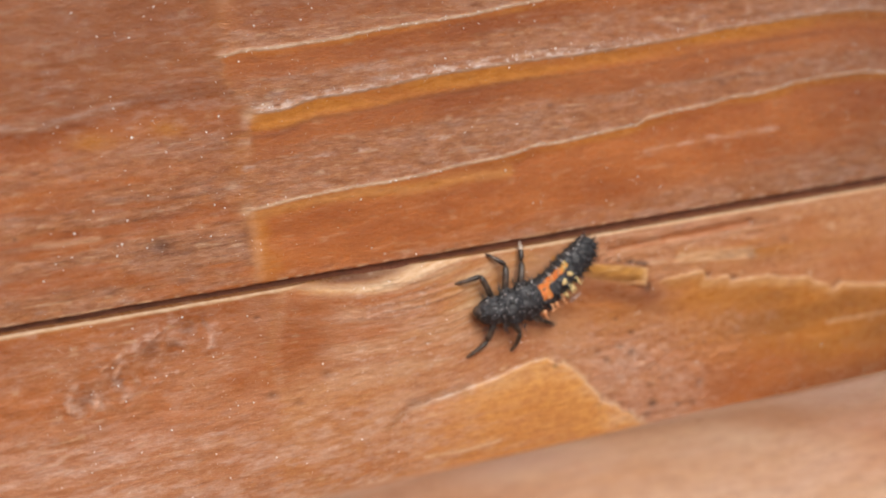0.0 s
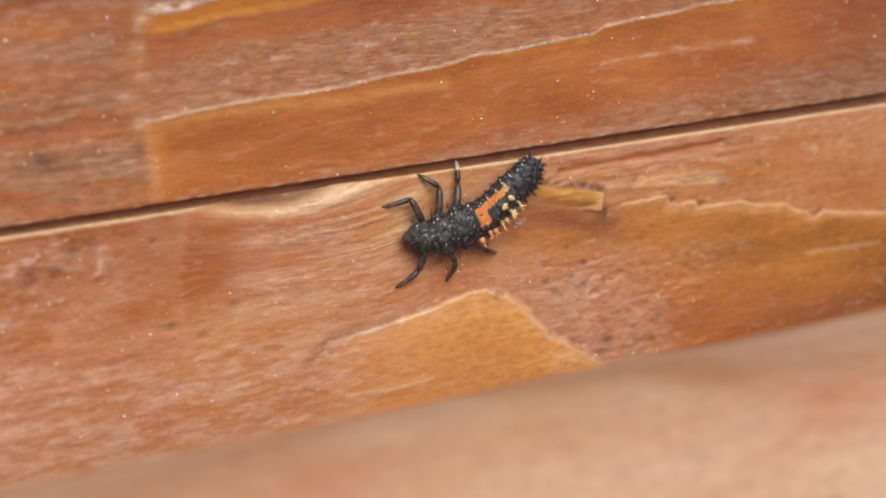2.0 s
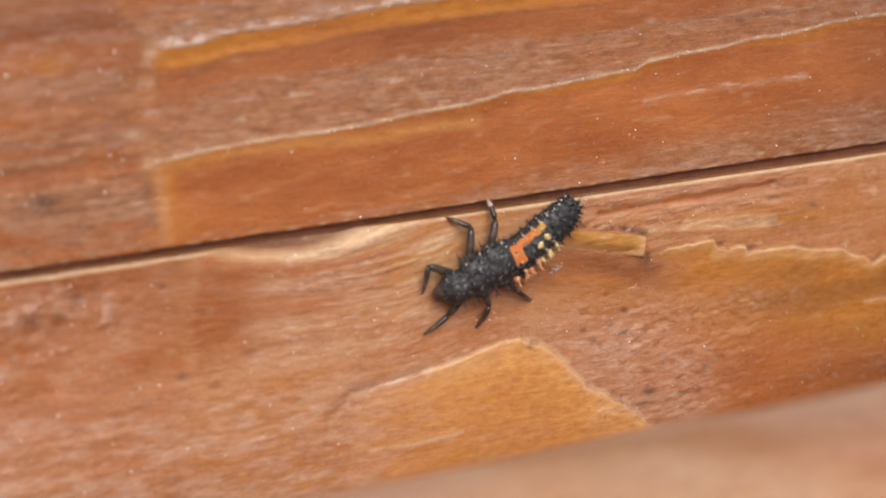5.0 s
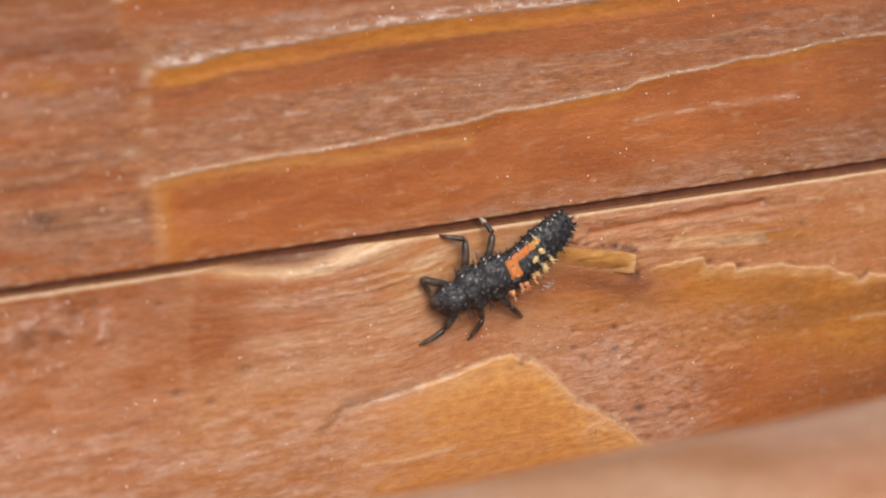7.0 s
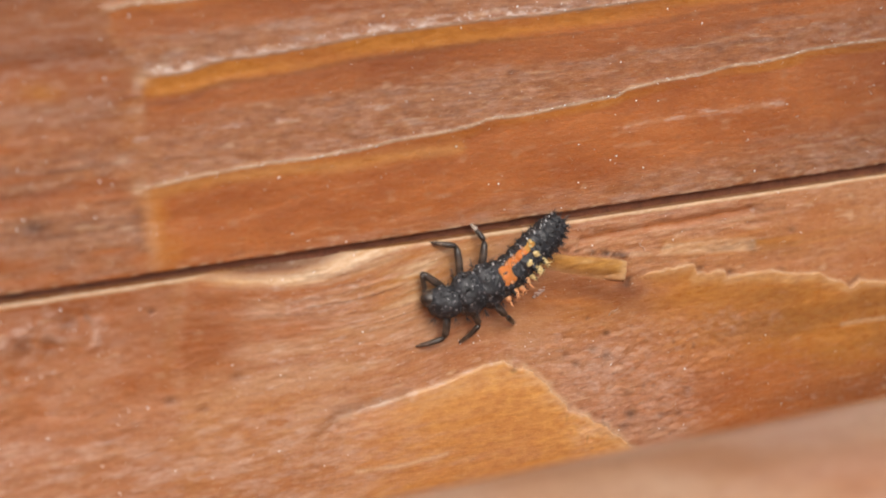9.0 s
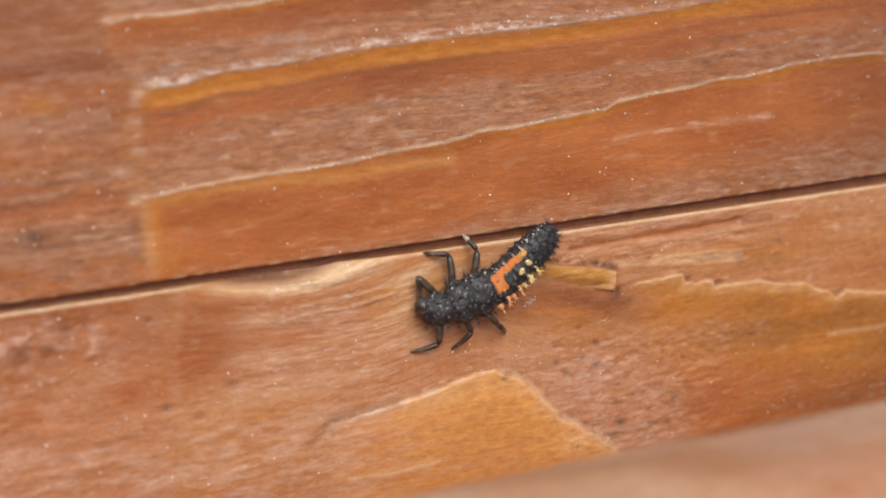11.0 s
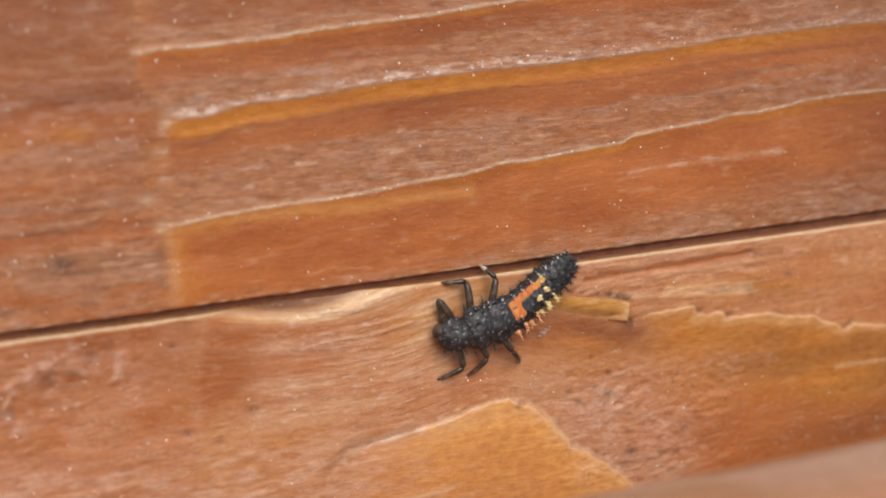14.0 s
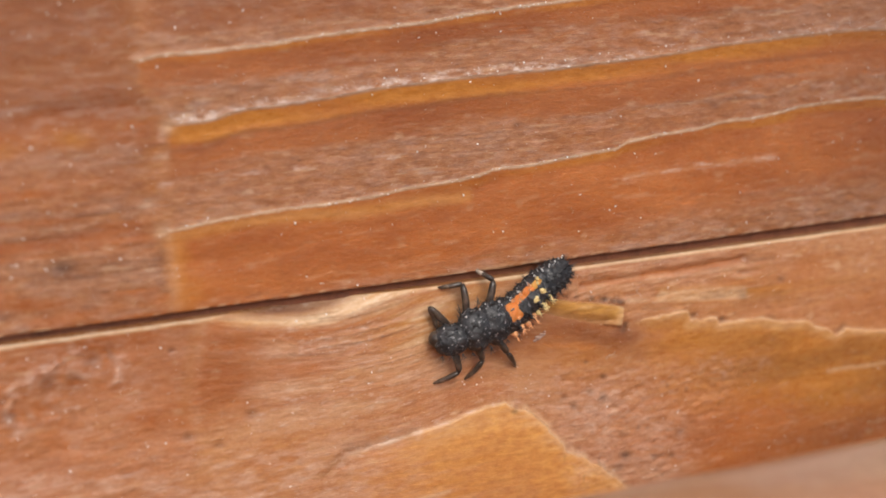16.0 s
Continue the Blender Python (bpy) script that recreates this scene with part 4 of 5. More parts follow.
# ---- dust and glints ----
def dust():
    """Pale specks strewn over the boards: dust, and glints of the gloss made as specks."""
    rng = np.random.default_rng(5)
    x, y = rng.uniform(-34, 40, 1900), rng.uniform(-14, 20, 1900)
    line = (np.arange(1900) % 10 < 4) & (x > -21)                # more along the ridges, for the sparkle of their edges
    pick = np.arange(1900) % 3
    crest = np.where(pick == 0, along(RIDGE_A, x), np.where(pick == 1, along(RIDGE_B, x), along(RIDGE_C, x)))
    y = np.where(line, crest + np.where(pick == 1, rng.uniform(-0.05, 0.7, 1900), rng.uniform(-0.08, 0.15, 1900)), y)
    z = relief_z(x, y)
    s, n = x * CL + (y - CROSS) * SL, -x * SL + (y - CROSS) * CL
    co, faces = [], []
    for k in range(len(x)):
        if -0.75 < n[k] < 0.15:
            continue
        w = 0.022 + 0.055 * rng.random() ** 5
        base = len(co)
        spin = rng.uniform(0, 6.28)
        for i in range(5):
            a = spin + i * 1.2566
            co.append((x[k] + w * math.cos(a) * rng.uniform(0.7, 1.3), y[k] + w * math.sin(a) * rng.uniform(0.7, 1.3), z[k] + 0.01))
        co += [(x[k], y[k], z[k] + w * 1.1), (x[k], y[k], z[k] - w)]
        for i in range(5):
            j = (i + 1) % 5
            faces += [(base + i, base + j, base + 5), (base + j, base + i, base + 6)]
    me = bpy.data.meshes.new("dust")
    me.from_pydata((np.array(co) * MM).tolist(), [], faces)
    me.materials.append(DUST_GLINT)
    return tagged(new("dust", me), "pale dust specks and modelled glints strewn over the boards", "dust", kind="stuff")


dust()


def lint():
    """A scrap of grey fluff lying on the wood."""
    bm = bmesh.new()
    z = float(relief_z(5.6, -2.5)[0])
    for k in range(9):
        a, f = 0.6 + 0.5 * math.sin(k * 2.3), k / 8 - 0.5
        m = Matrix.Translation(Vector((5.6 + 0.75 * f, -2.5 + 0.45 * f + 0.12 * math.sin(k * 4.1), z + 0.07)) * MM) @ Matrix.Rotation(a, 4, "Z") @ Matrix.Diagonal((1.9, 0.8, 0.7, 1))
        bmesh.ops.create_icosphere(bm, subdivisions=2, radius=(0.085 + 0.03 * math.sin(k * 3.7)) * MM, matrix=m)
    for v in bm.verts:
        v.co += noise.noise_vector(v.co / MM * 7) * 0.03 * MM
    me = bpy.data.meshes.new("lint")
    bm.to_mesh(me)
    bm.free()
    me.materials.append(shell_material("grey_lint", (0.46, 0.31, 0.25), (0.30, 0.18, 0.14), 0.8, 2500))
    return tagged(new("lint", me), "small scrap of grey lint on the boards", "lint")


lint()


def fibre(x, y, turns, seed):
    """A fine pale curled hair lying on the wood."""
    rnd = random.Random(seed)
    bm = bmesh.new()
    z = float(relief_z(x, y)[0]) + 0.05
    rings, a, p = [], rnd.uniform(1.0, 1.8), Vector((0, 0, 0))
    for k in range(14):
        ahead = Vector((math.cos(a), math.sin(a), 0))
        side = Vector((-ahead.y, ahead.x, 0))
        rings.append([bm.verts.new((p + Vector((0, 0, 0.05 * math.sin(k * 0.5))) + (side * math.cos(q) + Vector((0, 0, 1)) * math.sin(q)) * 0.022) * MM) for q in (0, 1.57, 3.14, 4.71)])
        p = p + ahead * 0.075
        a += turns * math.sin(k * 0.55 + seed)
    for u, v in zip(rings[:-1], rings[1:]):
        for k in range(4):
            bm.faces.new((u[k], u[(k + 1) % 4], v[(k + 1) % 4], v[k]))
    bm.faces.new(rings[0]), bm.faces.new(rings[-1][::-1])
    me = mesh_of("fibre", bm, FLUFF)
    ob = tagged(new("fibre", me), "fine pale curled fibre lying on the stained board", "fibre", "loose fibres on the boards")
    ob.location = Vector((x, y, z)) * MM
    return ob


for place in FIBRES:
    fibre(*place)

# ---- the larva ----
# its back, from head to tail: plan and height in mm, at rest, then turning, then drawn up
BACK_REST = [(-3.08, -2.79, 0.95), (-2.11, -2.65, 1.25), (-0.97, -2.51, 1.40), (0.37, -2.08, 1.45), (1.58, -1.72, 1.45), (2.80, -0.83, 1.45), (3.83, 0.06, 1.35), (4.99, 0.80, 1.20), (5.71, 1.76, 0.95)]
BACK_DIP = [(-2.88, -3.55, 0.85), (-1.85, -3.02, 1.20), (-0.85, -2.40, 1.40), (0.40, -1.75, 1.45), (1.58, -1.38, 1.45), (2.75, -0.55, 1.45), (3.80, 0.20, 1.35), (4.93, 0.85, 1.20), (5.71, 1.80, 0.95)]
BACK_TURN = [(-2.60, -2.78, 0.95), (-1.60, -2.50, 1.25), (-0.57, -1.90, 1.40), (0.80, -1.38, 1.45), (1.95, -1.05, 1.45), (3.10, -0.25, 1.45), (4.03, 0.53, 1.35), (5.05, 1.13, 1.20), (5.90, 1.95, 0.95)]
BACK_MID = [(-2.65, -2.22, 0.95), (-1.55, -2.38, 1.25), (-0.28, -1.88, 1.40), (1.05, -1.43, 1.45), (2.15, -1.02, 1.45), (3.33, -0.05, 1.45), (4.30, 0.80, 1.35), (5.28, 1.50, 1.20), (6.00, 2.20, 0.95)]
BACK_LATE = [(-2.50, -1.85, 0.95), (-1.52, -2.00, 1.25), (-0.20, -1.65, 1.40), (1.12, -1.28, 1.45), (2.30, -0.75, 1.45), (3.50, 0.18, 1.45), (4.57, 1.05, 1.35), (5.55, 1.72, 1.20), (6.30, 2.33, 0.95)]
BACK_END = [(-2.58, -2.05, 0.95), (-1.58, -2.02, 1.25), (-0.20, -1.42, 1.40), (1.15, -1.00, 1.45), (2.37, -0.50, 1.45), (3.57, 0.50, 1.45), (4.57, 1.30, 1.35), (5.60, 1.83, 1.20), (6.40, 2.28, 0.95)]
BASE = Vector((1.5, -1.0, 0.0))   # where the larva stands


def blend(a, b, k):
    return [tuple(p + (q - p) * k for p, q in zip(u, v)) for u, v in zip(a, b)]


def nod(back, dx, dy):
    (x, y, z), *rest = back
    return [(x + dx, y + dy, z), *rest]


BACKS = [(0.0, BACK_REST), (3.5, BACK_REST), (3.9, blend(BACK_REST, BACK_DIP, 0.15)), (4.0, blend(BACK_REST, BACK_DIP, 0.75)), (4.2, BACK_DIP), (4.9, blend(BACK_DIP, BACK_TURN, 0.35)), (6.4, BACK_TURN), (7.0, BACK_TURN),
         (8.0, blend(BACK_TURN, BACK_MID, 0.6)), (8.5, nod(blend(BACK_TURN, BACK_MID, 0.8), 0.1, -0.1)), (9.0, BACK_MID), (10.2, blend(BACK_MID, BACK_LATE, 0.15)), (12.4, blend(BACK_MID, BACK_LATE, 0.9)), (13.0, BACK_LATE),
         (13.5, nod(BACK_LATE, -0.05, -0.2)), (14.0, blend(BACK_LATE, BACK_END, 0.35)), (14.5, nod(blend(BACK_LATE, BACK_END, 0.5), 0, 0.1)), (15.0, blend(BACK_LATE, BACK_END, 0.8)), (15.5, nod(BACK_END, 0.1, -0.25)), (16.0, BACK_END)]


def on_back(back, u):
    """Point of the back at u, 0 head to 8 tail."""
    p = [Vector(q) for q in back]
    i = min(int(u), len(p) - 2)
    f = u - i
    a, b, c, d = p[max(i - 1, 0)], p[i], p[i + 1], p[min(i + 2, len(p) - 1)]
    return 0.5 * ((2 * b) + (c - a) * f + (2 * a - 5 * b + 4 * c - d) * f * f + (3 * b - a - 3 * c + d) * f ** 3)


def facing(origin, ahead, up=Vector((0, 0, 1))):
    """Pose in metres: x ahead, z as near up as can be."""
    x = ahead.normalized()
    y = up.cross(x).normalized()
    z = x.cross(y)
    m = Matrix((x, y, z)).transposed().to_4x4()
    m.translation = origin * MM
    return m


def segment_pose(back, u):
    a, b = on_back(back, max(u - 0.35, 0)), on_back(back, min(u + 0.35, 8))
    return facing(on_back(back, u) - BASE, a - b) @ pose(0, 0, 0, ROLL)


ROLL = 6


def blob(length, width, height, seed, knobs=0.10):
    """A plump, knobbly ring of the body; lengths are halves, mm."""
    bm = bmesh.new()
    bmesh.ops.create_uvsphere(bm, u_segments=56, v_segments=36, radius=1.0, matrix=Matrix.Rotation(math.pi / 2, 4, "Y"))
    for v in bm.verts:
        x, y, z = v.co
        q = max(1 - x * x, 0.0) ** 0.5
        k = (max(1 - abs(x) ** 2.3, 0.0) ** 0.5) / q if q > 1e-4 else 1
        y, z = y * k, z * k
        lump = 1 + knobs * noise.noise(Vector((x * 1.6 + seed, y * 3.2, z * 3.2))) + knobs * 0.9 * noise.noise(Vector((x * 4 + seed, y * 8, z * 8))) + knobs * 1.1 * noise.noise(Vector((x * 9 + seed, y * 17, z * 17)))
        z = z * (1.0 if z > 0 else 0.8)
        v.co = Vector((x * length, y * width * lump, z * height * lump)) * MM
    return bm


def tuft(length, prongs, seed, thick=0.055):
    """A fleshy stub with a crown of bristles, along z."""
    rnd = random.Random(seed)
    bm = bmesh.new()
    bmesh.ops.create_cone(bm, cap_ends=True, segments=7, radius1=thick * 2.6 * MM, radius2=thick * 1.2 * MM, depth=length * 0.55 * MM, matrix=Matrix.Translation((0, 0, length * 0.2 * MM)))
    for k in range(prongs):
        a = k * 6.283 / prongs + rnd.uniform(-0.4, 0.4)
        tilt = rnd.uniform(0.35, 0.85) if k else 0.0
        m = Matrix.Translation((0, 0, length * 0.36 * MM)) @ Matrix.Rotation(a, 4, "Z") @ Matrix.Rotation(tilt, 4, "Y")
        long = length * rnd.uniform(0.5, 0.85)
        bmesh.ops.create_cone(bm, cap_ends=True, segments=5, radius1=thick * 0.55 * MM, radius2=thick * 0.12 * MM, depth=long * MM, matrix=m @ Matrix.Translation((0, 0, long * 0.5 * MM)))
    return bm


def hairs(length, count, seed):
    """A fan of fine hairs, along z."""
    rnd = random.Random(seed)
    bm = bmesh.new()
    for k in range(count):
        m = Matrix.Rotation(rnd.uniform(0, 6.283), 4, "Z") @ Matrix.Rotation(rnd.uniform(0.05, 0.9), 4, "Y")
        long = length * rnd.uniform(0.5, 1.0)
        bmesh.ops.create_cone(bm, cap_ends=True, segments=4, radius1=0.016 * MM, radius2=0.004 * MM, depth=long * MM, matrix=m @ Matrix.Translation((0, 0, long * 0.48 * MM)))
    return bm


def patch(length, width, height, a0, a1, x0, x1, proud=0.05):
    """A swollen coloured field on a ring, between two angles from the top, towards its right side."""
    bm = bmesh.new()
    na, nx = 9, 15
    grid = []
    for i in range(nx):
        row = []
        for j in range(na):
            fx, fa = i / (nx - 1), j / (na - 1)
            x = x0 + (x1 - x0) * fx
            tooth = 7 * noise.noise(Vector((x * 2.6, a0 * 0.37, fa * 1.2))) + 5 * noise.noise(Vector((x * 7, a1 * 0.37 + width * 31, fa * 2)))
            low, high = a0 + 7 * x * x + tooth, a1 - 6 * x * x + tooth * 0.7
            a = radians(low + (high - low) * fa)
            k = max(1 - abs(x) ** 2.6, 0.02) ** 0.45
            rim = min(fx, 1 - fx, 1) * min(fa, 1 - fa, 1)
            r = k * (1 + (proud if rim > 0 else -0.05)) * (1 + 0.03 * math.sin(7 * x + 9 * a))
            row.append(bm.verts.new(Vector((x * length, -math.sin(a) * width * r, math.cos(a) * height * r)) * MM))
        grid.append(row)
    for i in range(nx - 1):
        for j in range(na - 1):
            bm.faces.new((grid[i][j], grid[i + 1][j], grid[i + 1][j + 1], grid[i][j + 1]))
    bmesh.ops.solidify(bm, geom=bm.faces[:], thickness=0.04 * MM)
    return bm


larva = tagged(new("ladybird_larva"), "black spiny ladybird larva with orange stripe and yellow spots", "insect")
larva.location = BASE * MM
BLACK_TUFTS = [mesh_of("tuft", tuft(0.55, 5, k), BLACK) for k in range(3)]
GREY_TUFTS = [mesh_of("tuft", hairs(0.80, 10, 20 + k), HAIR) for k in range(3)]
PEARLS = [mesh_of("wart", tuft(0.26, 4, 80 + k, 0.055), PEARL) for k in range(3)]
ORANGE_TUFTS = [mesh_of("tuft", tuft(0.66, 3, 40 + k, 0.12), SPINE_ORANGE) for k in range(2)]
YELLOW_TUFTS = [mesh_of("tuft", tuft(0.62, 4, 60 + k, 0.12), YELLOW_SKIN) for k in range(2)]
MOVES = []

# name, place along the back, half length, half width, half height
RINGS = [("pronotum", 0.80, 1.20, 1.00, 0.84), ("thorax_ring", 1.95, 1.12, 1.36, 1.02), ("thorax_ring", 2.92, 1.08, 1.40, 1.06),
         ("abdomen_ring", 3.80, 0.90, 1.22, 1.08), ("abdomen_ring", 4.40, 0.84, 1.15, 1.08), ("abdomen_ring", 4.95, 0.80, 1.11, 1.08), ("abdomen_ring", 5.45, 0.78, 1.09, 1.06),
         ("abdomen_ring", 5.95, 0.76, 1.07, 1.02), ("abdomen_ring", 6.40, 0.75, 1.05, 0.98), ("abdomen_ring", 6.85, 0.72, 1.02, 0.95), ("abdomen_ring", 7.25, 0.66, 0.96, 0.90), ("tail_ring", 7.6, 0.62, 0.80, 0.78)]


def stud(ring, meshes, k, dims, angle, x=0.0, scale=1.0):
    """A tuft on a ring at an angle from the top."""
    _, _, l, w, h = dims
    a = radians(angle)
    ob = piece(meshes[0].name.split(".")[0], meshes[k % len(meshes)], ring)
    p = Vector((x * l, -math.sin(a) * w * 0.97, math.cos(a) * h * 0.97))
    out = Vector((0.0, -math.sin(a) / w, math.cos(a) / h)).normalized()
    m = out.to_track_quat("Z", "X").to_matrix().to_4x4()
    m.translation = p * MM
    ob.matrix_local = m @ Matrix.Rotation(k * 1.3, 4, "Z") @ Matrix.Scale(scale, 4)
    return ob


def spot(ring, dims, angle, size):
    """A pale swollen wart with a few stubby points."""
    _, _, l, w, h = dims
    a = radians(angle)
    bm = bmesh.new()
    bmesh.ops.create_uvsphere(bm, u_segments=14, v_segments=10, radius=size * MM, matrix=Matrix.Diagonal((1.15, 1.0, 0.7, 1)))
    for v in bm.verts:
        v.co *= 1 + 0.45 * noise.noise(v.co / MM * 5 + Vector((w * 9, 0, 0)))
    for k in range(4):
        m = Matrix.Rotation(k * 1.57 + 0.5, 4, "Z") @ Matrix.Rotation(0.5, 4, "Y")
        bmesh.ops.create_cone(bm, cap_ends=True, segments=5, radius1=0.06 * MM, radius2=0.012 * MM, depth=0.22 * MM, matrix=m @ Matrix.Translation((0, 0, (size * 0.7 + 0.08) * MM)))
    ob = part("yellow_spot", bm, YELLOW_SKIN, ring)
    m = Vector((0.0, -math.sin(a) / w, math.cos(a) / h)).to_track_quat("Z", "X").to_matrix().to_4x4()
    m.translation = Vector((0, -math.sin(a) * w, math.cos(a) * h)) * MM
    ob.matrix_local = m


def body():
    for i, dims in enumerate(RINGS):
        name, u, l, w, h = dims
        ring = part(name, blob(l, w, h, i * 3.7, 0.085), BLACK, larva)
        MOVES.append((ring, [(t, segment_pose(b, u)) for t, b in BACKS]))
        for k in range(7 if i < 3 else 4):        # pearly warts, thickest along the right flank
            stud(ring, PEARLS, i + k, dims, (64, 72, 58, 80, 40, -20, -66)[k], (-0.5, 0.0, 0.45, 0.3, -0.15, 0.35, 0.1)[k], (0.55, 0.42, 0.50, 0.32, 0.26, 0.28, 0.24)[k] * (0.8 + 0.1 * ((3 * k + 2 * i) % 5)))
        ab = i - 2                                # first abdominal ring is 1
        if ab < 1:                                # thorax: grey bristles at the sides, small tufts above
            for k, a in enumerate((-78, -62, -92, 78, 62, 92)):
                stud(ring, GREY_TUFTS, i + k, dims, a, (-0.5, 0.1, 0.55)[k % 3], 0.9)
            for k, a in enumerate((-45, -22, 22, 45, -32, 32)):
                stud(ring, GREY_TUFTS if k > 3 else BLACK_TUFTS, i + k, dims, a, (0.2, -0.25, 0.3, -0.2, -0.4, 0.4)[k], 0.5)
            continue
        small = 1.0 if ab < 6 else 0.85
        for k, a in enumerate((14 if ab > 4 else -34 if ab == 1 else -22, -24 if ab > 1 else -46, 72, -34 if ab in (3, 4) else -40, 95, -84)):
            stud(ring, BLACK_TUFTS, i + k, dims, a, 0.0, small * (0.5 if a > 60 else 0.8 if abs(a) < 50 else 1.05))
        for k, a in enumerate((3, 66, -30, -62, 84, -80)):
            if not (ab <= 4 and a == 3):
                stud(ring, GREY_TUFTS, i + k, dims, a, (-0.45, 0.4, 0.45, -0.4, 0.3, -0.3)[k], 0.45)
        if ab <= 4:
            lo, hi = ((-16, 54), (27, 56), (28, 56), (26, 52))[ab - 1]
            x0, x1 = ((-0.85, 0.40), (-0.9, 0.9), (-0.9, 0.9), (-0.95, 0.9))[ab - 1]
            part("orange_patch" if ab < 4 else "yellow_patch", patch(l, w, h, lo, hi, x0, x1, 0.07), ORANGE_SKIN if ab < 4 else AMBER_SKIN, ring)
            for k, a in enumerate((lo + 10, 48)):
                stud(ring, ORANGE_TUFTS if ab < 4 else YELLOW_TUFTS, i + k, dims, a, -0.1 - 0.3 * k, 0.55)
        if name == "tail_ring":                   # bristles that stand out behind
            for k, (a, out) in enumerate(((-70, 40), (-25, 20), (20, 35), (65, 45), (0, 60), (-50, 70), (50, 75))):
                ob = piece("tuft", (BLACK_TUFTS if k % 2 else GREY_TUFTS)[k % 3], ring)
                ob.matrix_local = Matrix.Rotation(radians(a), 4, "X") @ pose(-0.42 * l * MM, 0, 0.62 * h * MM, 0, out - 100, 0)
        if ab in (1, 2):
            stud(ring, ORANGE_TUFTS, i, dims, -50, -0.2, 0.95)
            stud(ring, ORANGE_TUFTS, i + 1, dims, -68, 0.3, 0.9)
        if ab in (3, 4):
            spot(ring, dims, 0 if ab == 3 else 3, 0.19)
            stud(ring, YELLOW_TUFTS, i, dims, -42, -0.2, 0.95)
            stud(ring, YELLOW_TUFTS, i + 1, dims, -60, 0.3, 0.75)


def head():
    bm = blob(0.72, 0.56, 0.50, 91.0, 0.03)
    ob = part("head", bm, LEG, larva, "small glossy black head")
    MOVES.append((ob, [(t, segment_pose(b, 0.05)) for t, b in BACKS]))
    for side in (-1, 1):
        bm = bmesh.new()
        bmesh.ops.create_cone(bm, cap_ends=True, segments=6, radius1=0.05 * MM, radius2=0.02 * MM, depth=0.35 * MM)
        feeler = part("antenna", bm, LEG, ob)
        feeler.matrix_local = pose(0.5 * MM, side * 0.3 * MM, 0.05 * MM, side * -35, 60, 0)
        bm = bmesh.new()
        bmesh.ops.create_uvsphere(bm, u_segments=8, v_segments=6, radius=0.09 * MM)
        eye = part("eye", bm, LEG, ob)
        eye.matrix_local = pose(0.25 * MM, side * 0.45 * MM, 0.25 * MM)


# ---- legs: hip on the back, foot on the wood ----
def limb(length, r0, r1, bulge, bristles, seed):
    """A tapered joint of a leg along x, slightly bowed, with short bristles."""
    rnd = random.Random(seed)
    bm = bmesh.new()
    rings = []
    for i in range(9):
        f = i / 8
        r = (r0 + (r1 - r0) * f + bulge * math.sin(math.pi * f)) * (0.55 if i in (0, 8) else 1)
        c = Vector((f * length, 0, 0.06 * length * math.sin(math.pi * f)))
        rings.append([bm.verts.new((c + Vector((0, r * math.cos(a), r * math.sin(a)))) * MM) for a in (k * math.pi / 5 for k in range(10))])
    for a, b in zip(rings[:-1], rings[1:]):
        for k in range(10):
            bm.faces.new((a[k], b[k], b[(k + 1) % 10], a[(k + 1) % 10]))
    bm.faces.new(rings[0]), bm.faces.new(rings[-1])
    for _ in range(bristles):
        f, a = rnd.uniform(0.15, 0.98), rnd.uniform(0, 6.28)
        m = Matrix.Translation((f * length * MM, 0, 0.06 * length * math.sin(math.pi * f) * MM)) @ Matrix.Rotation(a, 4, "X") @ Matrix.Rotation(rnd.uniform(0.5, 0.9), 4, "Y")
        bmesh.ops.create_cone(bm, cap_ends=True, segments=4, radius1=0.014 * MM, radius2=0.004 * MM, depth=0.16 * MM, matrix=m @ Matrix.Translation((0, 0, (r1 + 0.08) * MM)))
    return bm


def knee_of(hip, foot, a, b, pole):
    d = foot - hip
    reach = min(max(d.length, abs(a - b) + 0.05), a + b - 0.02)
    k = (a * a - b * b + reach * reach) / (2 * reach)
    h = max(a * a - k * k, 0.0) ** 0.5
    x = d.normalized()
    side = (pole - x * pole.dot(x)).normalized()
    return hip + x * k + side * h


def back_at(t):
    for (t0, b0), (t1, b1) in zip(BACKS[:-1], BACKS[1:]):
        if t0 <= t <= t1:
            return blend(b0, b1, (t - t0) / (t1 - t0))


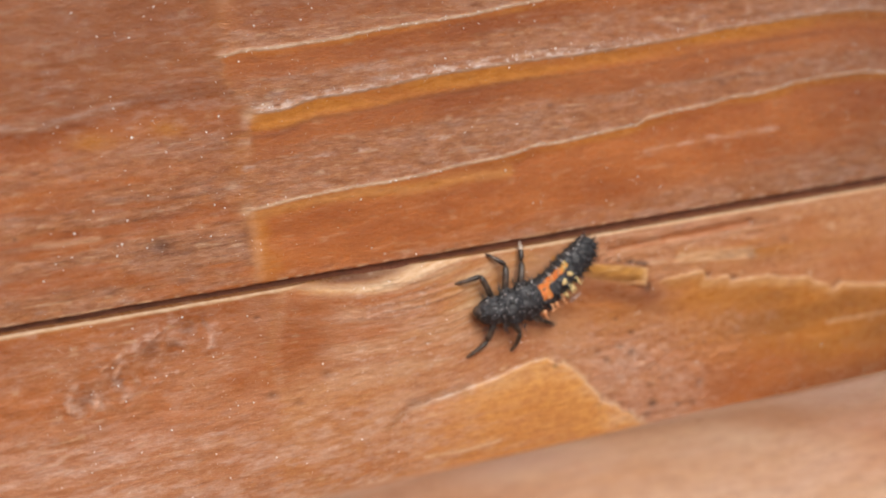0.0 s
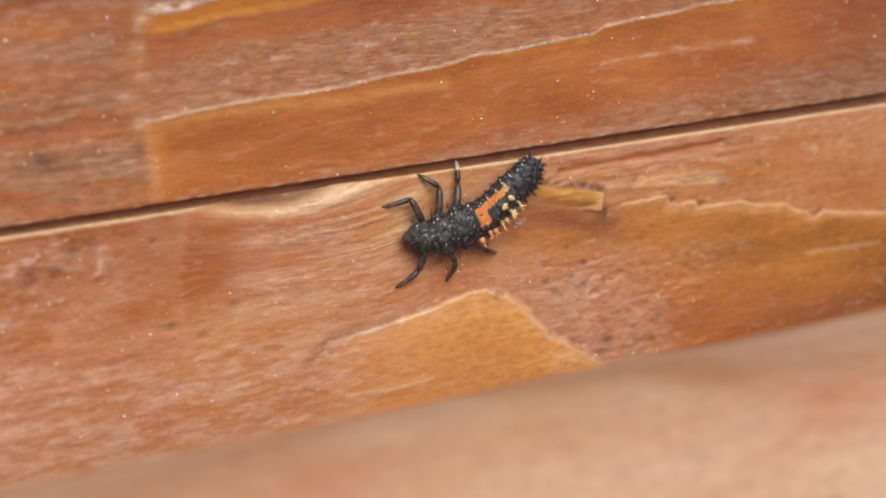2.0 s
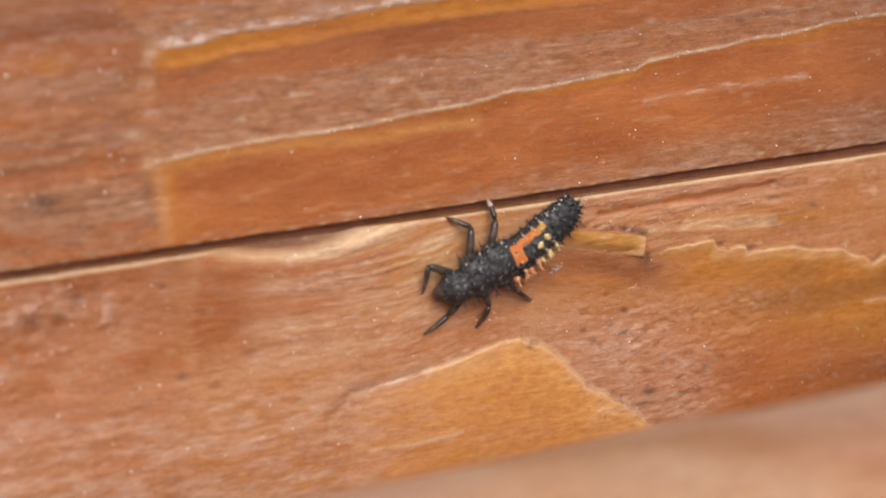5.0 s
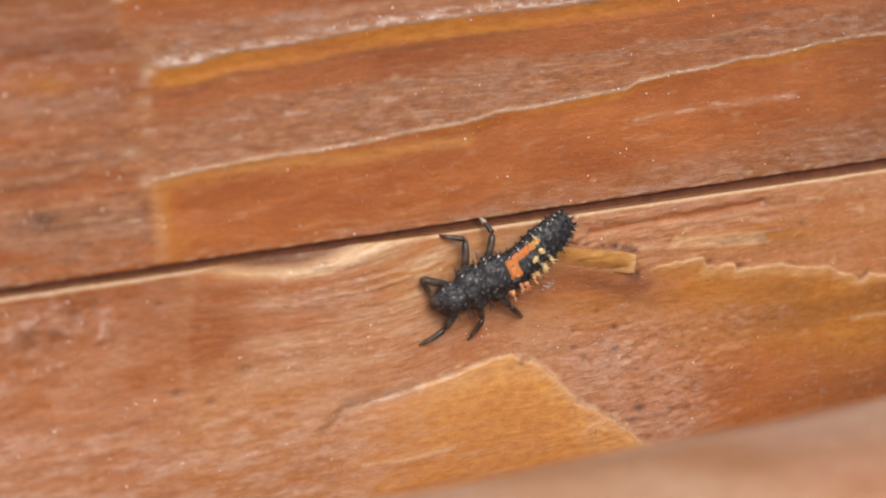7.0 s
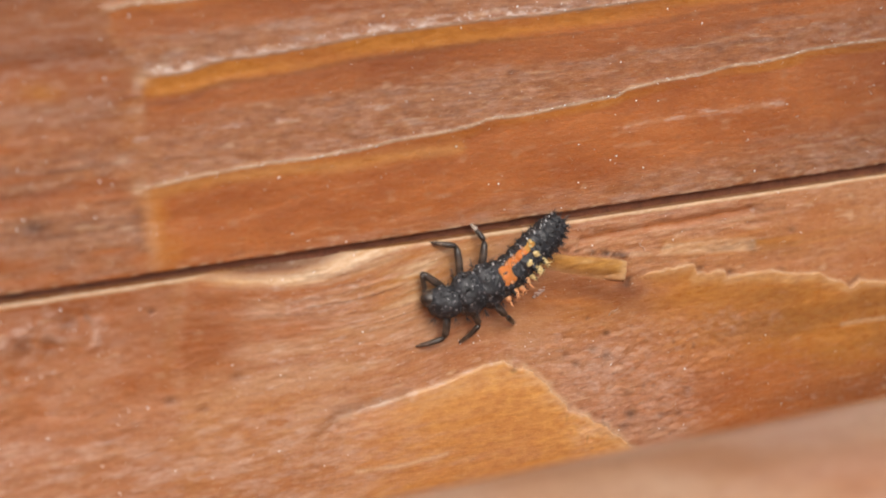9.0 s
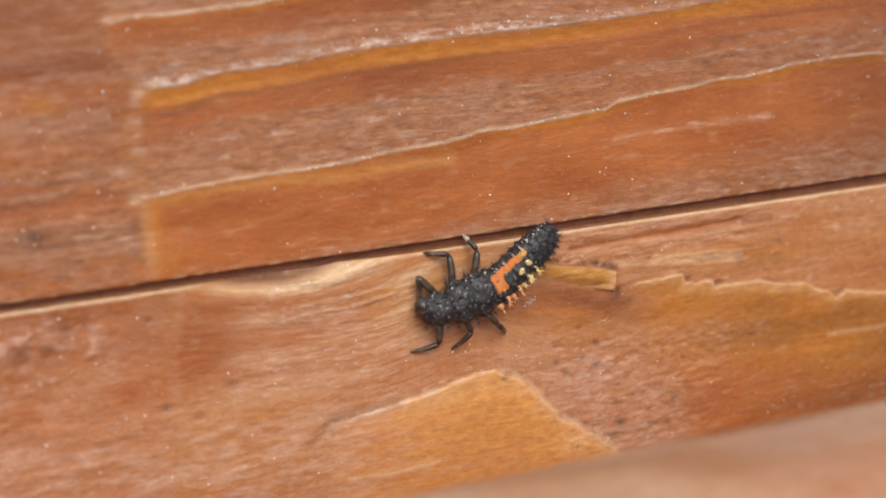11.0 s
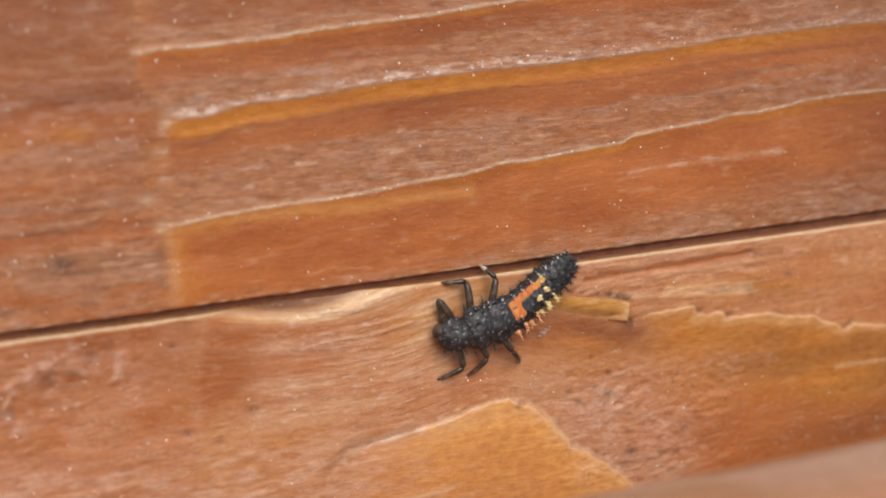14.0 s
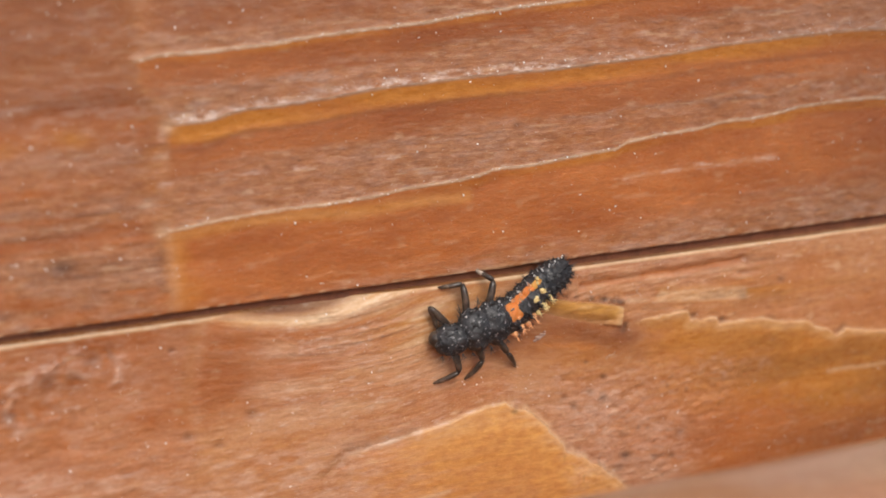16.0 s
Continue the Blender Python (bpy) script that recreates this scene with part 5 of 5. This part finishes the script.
def leg(u, side, thigh, shin, steps, poles, tip=None):
    """side: +1 for the far side (its right). steps: (time, foot x, y, z); poles: which way the knee points."""
    t_ob = part("leg", limb(thigh, 0.235, 0.20, 0.03, 10, u * 10 + side), LEG, larva, "glossy black leg")
    s_ob = part("shin", limb(shin, 0.185, 0.11, 0.02, 22, u * 10 + side + 5), LEG, t_ob)
    bm = bmesh.new()
    bmesh.ops.create_uvsphere(bm, u_segments=8, v_segments=6, radius=0.085 * MM, matrix=Matrix.Translation((shin * MM, 0, 0)) @ Matrix.Diagonal((1.5, 1, 0.8, 1)))
    bmesh.ops.create_cone(bm, cap_ends=True, segments=5, radius1=0.04 * MM, radius2=0.008 * MM, depth=0.2 * MM, matrix=Matrix.Translation(((shin + 0.12) * MM, 0, -0.03 * MM)) @ Matrix.Rotation(2.0, 4, "Y"))
    extra = bpy.data.meshes.new("claw")
    bm.to_mesh(extra)
    bm.free()
    joined = bmesh.new()                          # the claw belongs to the shin's mesh
    joined.from_mesh(s_ob.data)
    joined.from_mesh(extra)
    bmesh.ops.bisect_plane(joined, geom=joined.verts[:] + joined.edges[:] + joined.faces[:], plane_co=(shin * 0.62 * MM, 0, 0), plane_no=(1, 0, 0))
    for f in joined.faces:
        f.material_index = 1 if f.calc_center_median().x > shin * 0.62 * MM else 0
    joined.to_mesh(s_ob.data)
    joined.free()
    s_ob.data.materials.append(tip or FOOT)
    s_ob.data.polygons.foreach_set("use_smooth", [True] * len(s_ob.data.polygons))
    rows_a, rows_b = [], []
    for (t, fx, fy, fz), pole in zip(steps, poles):
        back = back_at(t)
        m = segment_pose(back, u)
        hip = m @ (Vector((0.1, -side * 0.75, -0.50)) * MM) / MM
        foot = Vector((fx, fy, fz)) - BASE
        knee = knee_of(hip, foot, thigh, shin, Vector(pole))
        ma = facing(hip, knee - hip)
        mb = facing(knee, foot - knee)
        rows_a.append((t, ma))
        rows_b.append((t, ma.inverted() @ mb))
    MOVES.append((t_ob, rows_a))
    MOVES.append((s_ob, rows_b))


def still(x, y, z=0.08):
    return [(t, x, y, z) for t, _ in BACKS]


def steps_of(*marks):
    """Feet between given moments (time, x, y, z)."""
    m = np.array(marks, float)
    return [(t, *(float(np.interp(t, m[:, 0], m[:, k])) for k in (1, 2, 3))) for t, _ in BACKS]


def legs():
    up = [(0.6, 0.9, 0.35)] * len(BACKS)
    leg(1.95, 1, 2.25, 1.45, still(-2.25, 1.08), up)
    leg(2.95, 1, 2.05, 1.30, still(0.40, 2.06), [(0.35, 0.7, 0.5)] * len(BACKS), PALE_FOOT)
    down = [(0.7, -0.7, 0.35)] * len(BACKS)
    leg(1.0, -1, 1.55, 1.75, steps_of((0, -3.6, -6.05, 0.1), (4.2, -3.55, -6.05, 0.1), (6.4, -3.4, -5.7, 0.1), (9, -3.0, -5.3, 0.1), (12.4, -2.7, -5.0, 0.1), (13.5, -2.1, -5.1, 0.1), (16, -2.2, -5.1, 0.1)), down)
    leg(1.95, -1, 1.6, 1.75, steps_of((0, 0.1, -5.95, 0.1), (4.2, 0.1, -5.9, 0.1), (6.4, 0.05, -5.6, 0.1), (8, 0.02, -5.35, 0.1), (12.4, 0.02, -5.0, 0.1), (16, 0.1, -4.95, 0.1)), [(0.8, -0.5, 0.35)] * len(BACKS))
    leg(2.95, -1, 1.9, 2.0, still(3.82, -4.36, 0.1), [(0.3, -0.5, 0.8)] * len(BACKS))
    # the front leg that is drawn up to the mouth
    steps, poles = [], []
    for t, b in BACKS:
        hx, hy, _ = b[0]
        late = min(max((t - 9) / 4, 0), 1)
        if t < 3.95:
            steps.append((t, -4.75, -0.80, 0.08)), poles.append((0.4, 0.9, 0.4))
        elif t < 4.3:
            steps.append((t, -5.25, -2.85, 0.30) if t < 4.1 else (t, -4.80, -3.80, 0.30)), poles.append((-0.2, 0.9, 0.5))
        elif t < 6:
            steps.append((t, -4.1, -3.3, 0.45)), poles.append((-0.8, 0.9, 0.3))
        else:
            steps.append((t, hx - 0.15 + 0.30 * late, hy + 0.50 * late, 0.35)), poles.append((-1.0 + 0.4 * late, 0.9, 0.15))
    leg(1.0, 1, 2.0, 1.75, steps, poles)


body()
head()
legs()


def motions():
    for ob, rows in MOVES:
        walk(ob, rows)


motions()
